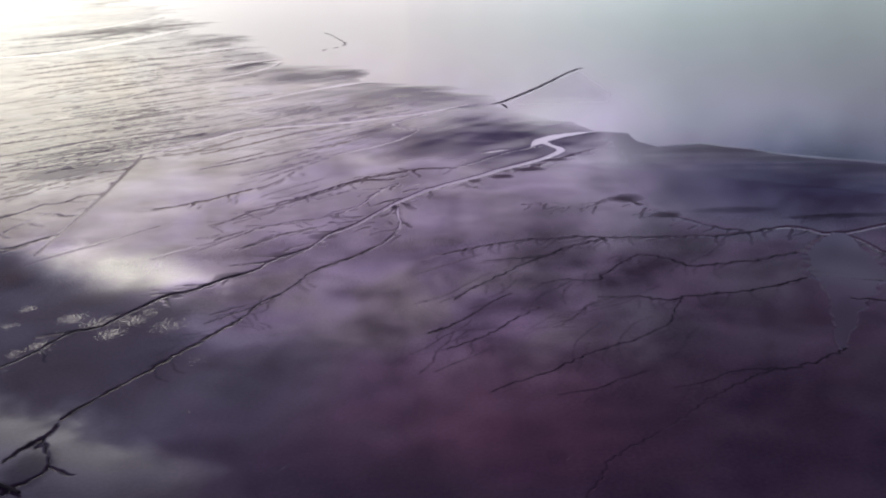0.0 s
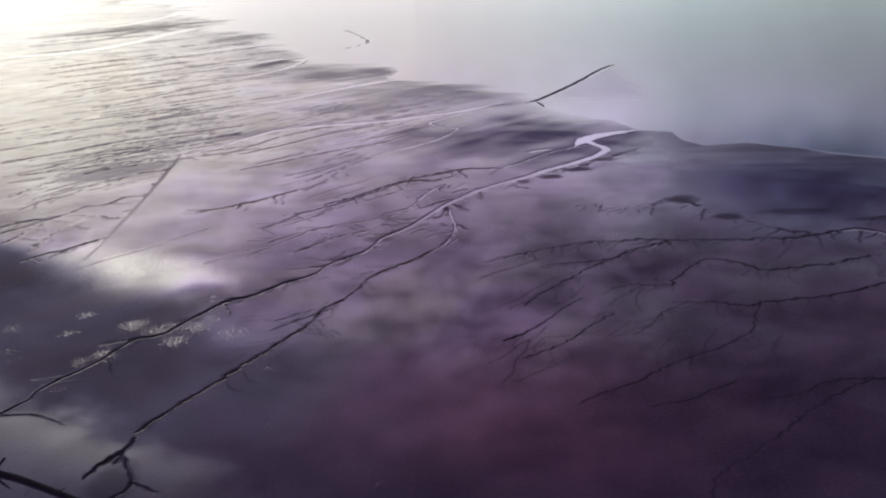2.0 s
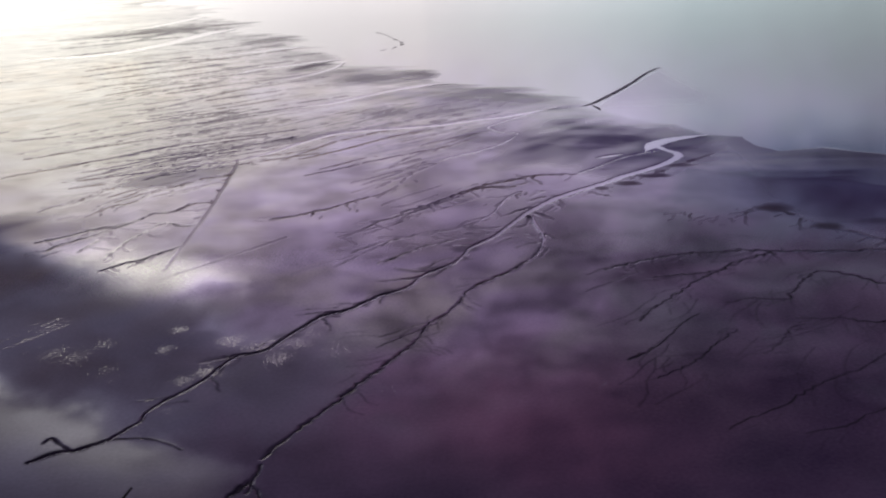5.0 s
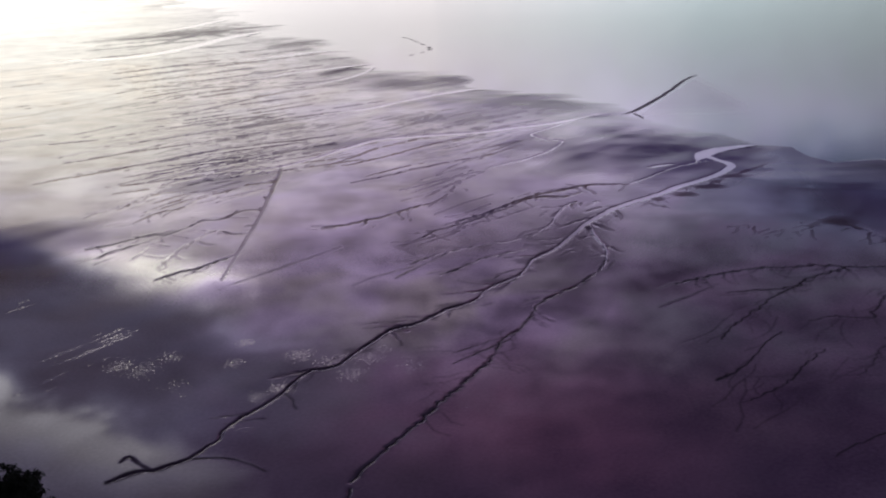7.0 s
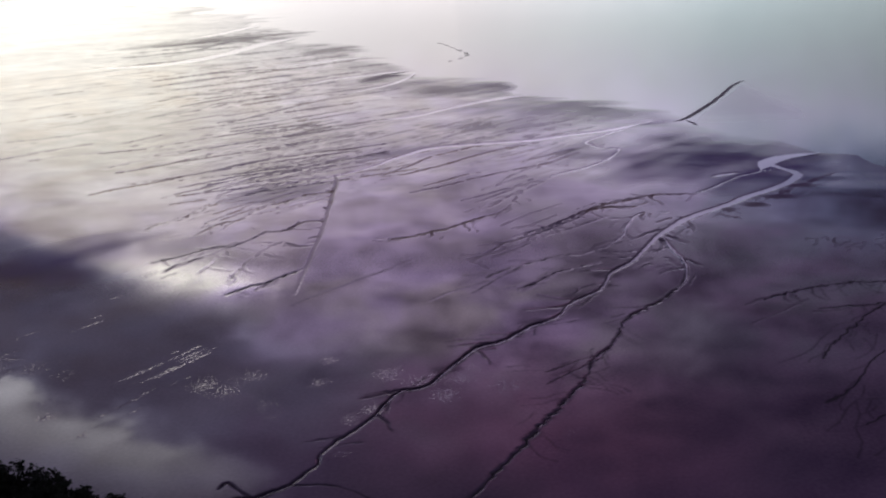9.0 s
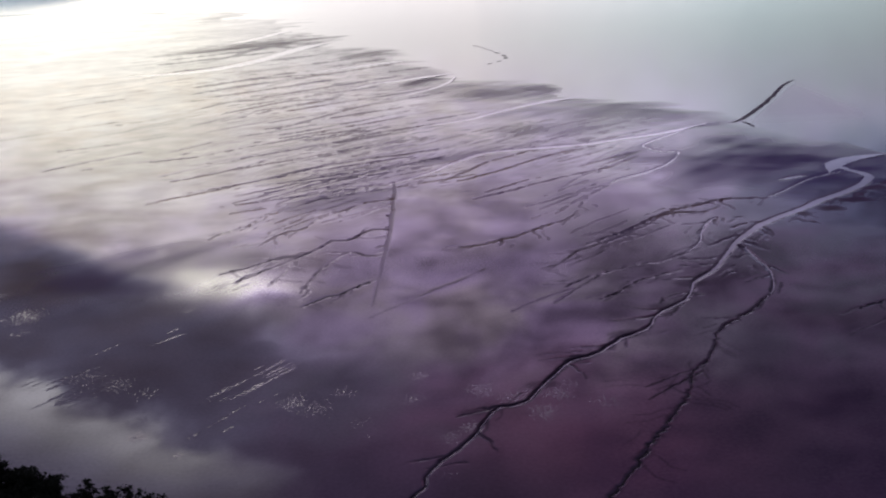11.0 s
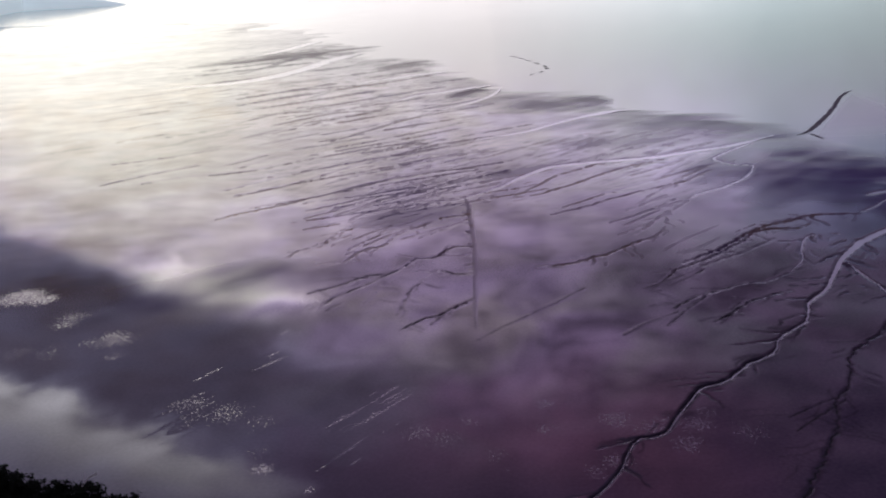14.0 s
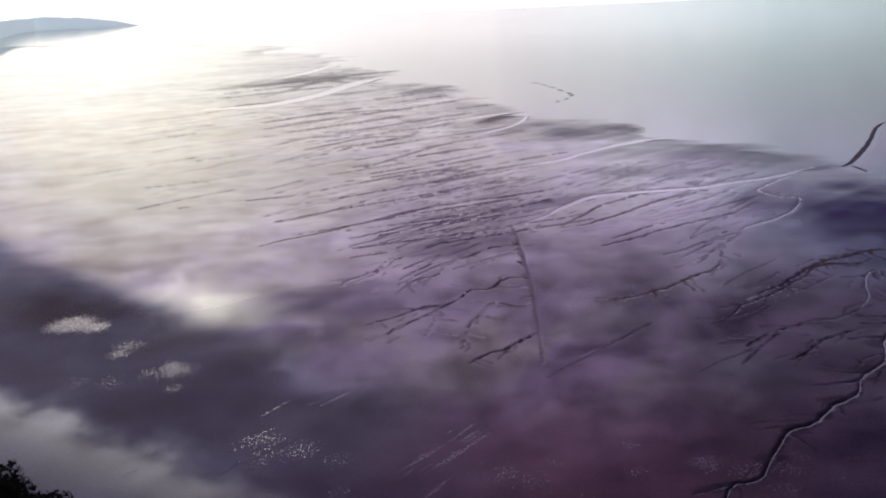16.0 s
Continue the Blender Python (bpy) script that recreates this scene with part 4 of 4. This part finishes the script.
FLECKED = np.maximum(field * np.interp(GY, (500, 1000), (1.0, 0.45)), 0.7 * feather) * np.clip((-tide) / 25, 0, 1) * np.clip(0.75 + 0.6 * waves(GX, GY, (17, 29, 47)), 0, 1)
ground.data.attributes.new("flecked", "FLOAT", "POINT").data.foreach_set("value", FLECKED.astype(np.float32).ravel())
ground.data.attributes.new("awash", "FLOAT", "POINT").data.foreach_set("value", AWASH.astype(np.float32).ravel())
ground.data.attributes.new("rippled", "FLOAT", "POINT").data.foreach_set("value", RIPPLED.astype(np.float32).ravel())
COMBED = np.zeros_like(GX)
for x, y, long, dense in COMBS:
    u, v = (0.53 * (GX - x) + 0.85 * (GY - y)) / long, (0.53 * (GY - y) - 0.85 * (GX - x)) / 2.6
    COMBED = np.maximum(COMBED, dense * np.exp(-u * u - v * v))
ground.data.attributes.new("combed", "FLOAT", "POINT").data.foreach_set("value", COMBED.astype(np.float32).ravel())
tagged(ground, "wet purple-grey tidal mudflat cut by branching gullies", "mudflat", kind="structure")

# the sea covers the flat where it dips below the tide line
sea_y = np.concatenate([[-2500, 0, 150], np.geomspace(220, 4880, 40)])
sea_x = np.linspace(-4700, 4700, 60)
sx, sy = np.meshgrid(sea_x, sea_y)
water = sheet("water", sx, sy, np.full_like(sx, -0.35), SEA)
tagged(water, "calm pale sea water lying over the far flats", "sea", kind="structure")


def ribbon(name, line, depth, level, skin, spread, shift=0.0):
    """A level strip that fills the lower part of a channel."""
    d = np.gradient(line[:, :2], axis=0)
    d /= np.linalg.norm(d, axis=1, keepdims=True) + 1e-9
    across = np.stack([-d[:, 1], d[:, 0]], 1)
    across *= np.where(across[:, :1] - across[:, 1:] < 0, -1.0, 1.0)
    line = line.copy()
    line[:, :2] += across * shift * line[:, 2:3]
    side = np.stack([-d[:, 1], d[:, 0]], 1) * (0.5 * spread * line[:, 2:3])
    z = -level * depth
    x = np.stack([line[:, 0] - side[:, 0], line[:, 0], line[:, 0] + side[:, 0]], 1)
    y = np.stack([line[:, 1] - side[:, 1], line[:, 1], line[:, 1] + side[:, 1]], 1)
    return sheet(name, x, y, np.stack([z, z, z], 1), skin)


for number, (kind, line, depth) in enumerate(CHANNELS):
    if kind == "stream":
        dry = np.array([to_shore(x, y) < -4 for x, y in line[:, :2]])
        line, depth = line[dry].copy(), depth[dry]
        if not dry.all():  # the water thins out where it meets the tide
            rank = np.arange(len(line)) if not dry[0] else np.arange(len(line))[::-1]
            line[:, 2] *= np.clip((rank + 1) / 7, 0.1, 1.0)
        if len(line) < 4:
            continue
        tagged(ribbon("creek_water", line, depth, 0.6 - 0.035 * (number % 5), CREEK, np.interp(line[:, 1:2], (150, 260), (0.14, 0.95)), np.interp(line[:, 1:2], (180, 270), (0.30, 0.0))), "still water in a winding tidal creek, its sky sheen painted pale", "creek", "tidal creeks", "structure")
    elif kind == "pool":
        tagged(ribbon("pool", line, depth, 0.55, POOL, 0.9), "broad still silver-grey pool where creeks meet", "pool", kind="structure")
    elif kind == "gully" and line[:, 1].mean() < 215:
        tagged(ribbon("gully_bed", line, depth, 0.75, SILT, 0.8), "dark wet silt bed of a drained gully", "gully", "mud gullies", "structure")

# ---- the spit: a low mound of mud that stands out of the sea ----
def mound(name, points, tall, base, skin):
    line = smooth(points, 1.5, 0.12)
    d = np.gradient(line[:, :2], axis=0)
    d /= np.linalg.norm(d, axis=1, keepdims=True) + 1e-9
    u = np.linspace(-1, 1, 11)[None, :]
    rough = np.array([[noise.noise(Vector((x * 0.5, y * 0.5, 3.0 * k))) for k in range(11)] for x, y in line[:, :2]])
    reach = 0.5 * line[:, 2:3] * (1 + 0.25 * rough)
    x, y = line[:, :1] - d[:, 1:] * u * reach, line[:, 1:2] + d[:, :1] * u * reach
    ends = np.clip(np.minimum(np.arange(len(line)), np.arange(len(line))[::-1]) / 6, 0, 1)[:, None]
    return sheet(name, x, y, base + tall * (1 - u**2) * (1 + 0.3 * rough) * ends, skin)


SPIT = make_plain("spit_mud", (0.055, 0.046, 0.055), (0.16, 0.135, 0.15), 0.35, 0.75, 0.04)
tagged(mound("spit", [(17, 411.5, 0.6), (23.2, 413.7, 1.8), (34.2, 435.6, 2.5), (48.6, 469.6, 2.2), (61.2, 502.7, 2.0), (69.5, 521, 1.8), (75, 528, 0.9)], 0.32, -0.40, SPIT), "narrow dark mud spit running out into calm water", "spit", kind="structure")
tagged(mound("spit", [(25.0, 414.0, 1.2), (26.0, 406.0, 1.5), (26.8, 399.0, 0.8)], 0.35, -0.38, SPIT), "short dark side spur of a mud spit", "spit", kind="structure")

# ---- far land ----
fx, fy = np.meshgrid(np.linspace(0, 1, 160), np.linspace(0, 1, 14))
bear = -29.5 + 9.1 * fx
away = np.interp(bear, (-29.5, -27.1, -26.2, -25.4, -20.4), (2700, 3340, 4200, 4650, 4720)) + 12 * waves(fx * 40, 0 * fx, (1.3, 2.1))
tops = np.interp(bear, (-29.5, -27.0, -25.0, -23.0, -21.5, -20.4), (48, 50, 54, 44, 26, 3)) + 1.6 * waves(fx * 90, 0 * fx, (1.7, 2.9, 5.3)) * np.interp(bear, (-23, -20.4), (1.0, 0.1))
lx = -88 + (away + 90 * fy) * np.sin(np.radians(bear))
ly = 37 + (away + 90 * fy) * np.cos(np.radians(bear))
lz = -1.5 + tops * np.clip(2.5 * fy, 0, 1) ** 0.6
tagged(sheet("far_shore", lx, ly, lz, LAND), "low wooded headland beyond the water, its haze painted pale", "headland", kind="structure")


# ---- small bars that stand out of the sea ----
def mud_bar(x, y, long, wide, turn, tall=0.16):
    bm = bmesh.new()
    bmesh.ops.create_uvsphere(bm, u_segments=18, v_segments=8, radius=1.0)
    for v in bm.verts:
        bumpy = 1 + 0.3 * noise.noise(Vector((v.co.x * 2 + x, v.co.y * 2 + y, 0)))
        v.co = Vector((v.co.x * long / 2 * bumpy, v.co.y * wide / 2 * bumpy, v.co.z * tall))
    mesh = bpy.data.meshes.new("mud_bar")
    bm.to_mesh(mesh)
    bm.free()
    mesh.shade_smooth()
    mesh.materials.append(SILT)
    ob = new("mud_bar", mesh)
    ob.matrix_world = pose(x, y, -0.38, 0, 0, turn)
    return tagged(ob, "low dark mud bar standing out of the calm water", "mud bar", "mud bars")


for x, y, long, wide, turn in ((-83, 811, 13, 2.0, -62), (-77, 791, 9, 2.2, -65), (-72, 770, 10, 1.8, -60), (-67, 746, 12, 2.4, -70), (-62, 722, 11, 2.6, -80), (-61, 706, 9, 3.0, 75), (-65, 686, 9, 1.4, 70), (-71, 672, 7, 1.1, 62)):
    mud_bar(x, y, long, wide, turn)


# ---- trees on the near bank ----
def part(name, bm, skin, parent, label=""):
    mesh = bpy.data.meshes.new(name)
    bm.to_mesh(mesh)
    bm.free()
    mesh.materials.append(skin)
    ob = new(name, mesh)
    ob.parent = parent
    return tagged(ob, label)


def limb(bm, a, b, ra, rb, sides=7):
    a, b = Vector(a), Vector(b)
    q = (b - a).to_track_quat("Z", "Y")
    rings = []
    for at, r in ((a, ra), (a.lerp(b, 0.5) + Vector((random.uniform(-1, 1), random.uniform(-1, 1), 0)) * ra * 0.6, (ra + rb) / 2), (b, rb)):
        rings.append([bm.verts.new(at + q @ Vector((r * math.cos(k * 6.2832 / sides), r * math.sin(k * 6.2832 / sides), 0))) for k in range(sides)])
    for low, high in zip(rings, rings[1:]):
        for k in range(sides):
            bm.faces.new((low[k], low[(k + 1) % sides], high[(k + 1) % sides], high[k]))
    bm.faces.new(rings[-1])


def tree(tall, wide, seed):
    random.seed(seed)
    root = tagged(new("tree"), "dark broadleaf tree in leaf on the muddy bank", "tree", "trees on the near bank")
    bm = bmesh.new()
    limb(bm, (0, 0, -0.3), (0.2, 0.1, 0.5 * tall), 0.045 * tall * 0.6, 0.02 * tall)
    tips = []
    for k in range(9):
        a = k * 2.4 + random.uniform(-0.4, 0.4)
        z = tall * random.uniform(0.32, 0.5)
        r = wide * random.uniform(0.45, 0.85)
        tip = Vector((r * math.cos(a), r * math.sin(a), tall * random.uniform(0.55, 0.9)))
        limb(bm, (0.15, 0.1, z), tip, 0.014 * tall, 0.004 * tall, 5)
        tips.append(tip)
    tips.append(Vector((0, 0, tall * 0.93)))
    part("trunk", bm, BARK, root, "dark ridged trunk and limbs")
    bm = bmesh.new()
    for tip in tips:
        for c in range(11):
            centre = tip + Vector((random.gauss(0, 1), random.gauss(0, 1), random.gauss(0, 0.7))) * wide * 0.25
            for k in range(26):
                p = centre + Vector((random.gauss(0, 1), random.gauss(0, 1), random.gauss(0, 0.8))) * wide * 0.085
                s = random.uniform(0.13, 0.30)
                q = Euler((random.uniform(-0.9, 0.9), random.uniform(-0.9, 0.9), random.uniform(0, 6.28))).to_quaternion()
                bm.faces.new([bm.verts.new(p + q @ Vector(v)) for v in ((-s, 0, 0), (0, -0.55 * s, 0.04), (1.2 * s, 0, 0), (0, 0.55 * s, 0.04))])
    part("crown", bm, LEAF, root, "ragged dark green crown")
    return root


KINDS = [tree(8.2, 2.6, 11), tree(7.2, 2.3, 12), tree(9.0, 2.9, 13)]
EDGE = [(-83, 117), (-91, 122), (-104, 128), (-116, 133), (-126, 138), (-139, 143), (-150, 149), (-165, 160), (-181, 170)]
PLACES = []
spin = random.Random(9)
for (x0, y0), (x1, y1) in zip(EDGE, EDGE[1:]):
    count = round(math.hypot(x1 - x0, y1 - y0) / 2.9)
    for k in range(count):
        for back in (1.2, 4.6, 8.5):
            s = (k + spin.uniform(-0.3, 0.3)) / count
            PLACES.append((x0 + (x1 - x0) * s - 0.53 * back + spin.uniform(-0.8, 0.8), y0 + (y1 - y0) * s - 0.85 * back + spin.uniform(-0.8, 0.8)))
for n, (x, y) in enumerate(PLACES):
    m = pose(x, y, -0.05, 0, 0, spin.uniform(0, 360))
    if n < 3:
        KINDS[n].matrix_world = m
    else:
        copy_thing(KINDS[n % 3], m)

# a long bowed trunk lies on the mud before the trees
random.seed(21)
log = tagged(new("fallen_tree"), "dark bowed bare trunk with a broken branch on wet mud", "fallen tree")
bm = bmesh.new()
BOW = [(16.5, -10.0), (13.0, -7.6), (8.0, -4.3), (3.0, -1.2), (0.0, 0.2), (-3.0, 0.7), (-6.0, 0.1), (-9.5, -2.0), (-13.0, -5.0)]
for k, ((x0, y0), (x1, y1)) in enumerate(zip(BOW, BOW[1:])):
    limb(bm, (x0, y0, 0.25), (x1, y1, 0.25), 0.20 + 0.02 * k, 0.22 + 0.02 * k, 9)
part("trunk", bm, BARK, log, "dark wet bowed trunk")
bm = bmesh.new()
limb(bm, (-0.3, 0.1, 0.2), (1.35, 0.2, 2.1), 0.19, 0.13, 7)
part("broken_branch", bm, BARK, log, "short broken branch")
for x, y, a, b in ((9.5, -5.3, 1.2, 0.7), (5.4, -2.6, -0.9, 0.9), (-7.0, -0.5, 0.6, 1.1)):
    bm = bmesh.new()
    limb(bm, (x, y, 0.3), (x + a, y - 0.6, 0.3 + b), 0.07, 0.03, 5)
    part("twig", bm, BARK, log)
log.matrix_world = pose(-67.2, 120.2, 0.02)

# a bare pale bough leans out over the crowns
random.seed(33)
dead = tagged(new("bare_tree"), "thin pale leafless tree leaning over dark crowns", "tree")
bm = bmesh.new()
LEAN = [(0, 0, -0.2), (0.1, 0.6, 3.2), (0.2, 1.4, 6.2), (0.3, 2.6, 7.6), (0.7, 4.2, 8.2), (1.3, 5.4, 8.1)]
for k, (a, b) in enumerate(zip(LEAN, LEAN[1:])):
    limb(bm, a, b, 0.17 - 0.025 * k, 0.145 - 0.025 * k, 7)
part("trunk", bm, PALE, dead, "weathered pale leaning trunk")
for at, to in (((0.2, 1.4, 6.2), (-0.7, 2.3, 7.5)), ((0.5, 3.4, 7.9), (0.1, 4.6, 8.7)), ((0.8, 4.4, 8.2), (1.6, 4.9, 8.7))):
    bm = bmesh.new()
    limb(bm, at, to, 0.05, 0.02, 5)
    part("branch", bm, PALE, dead)
dead.matrix_world = pose(-129.3, 136.6, 0)
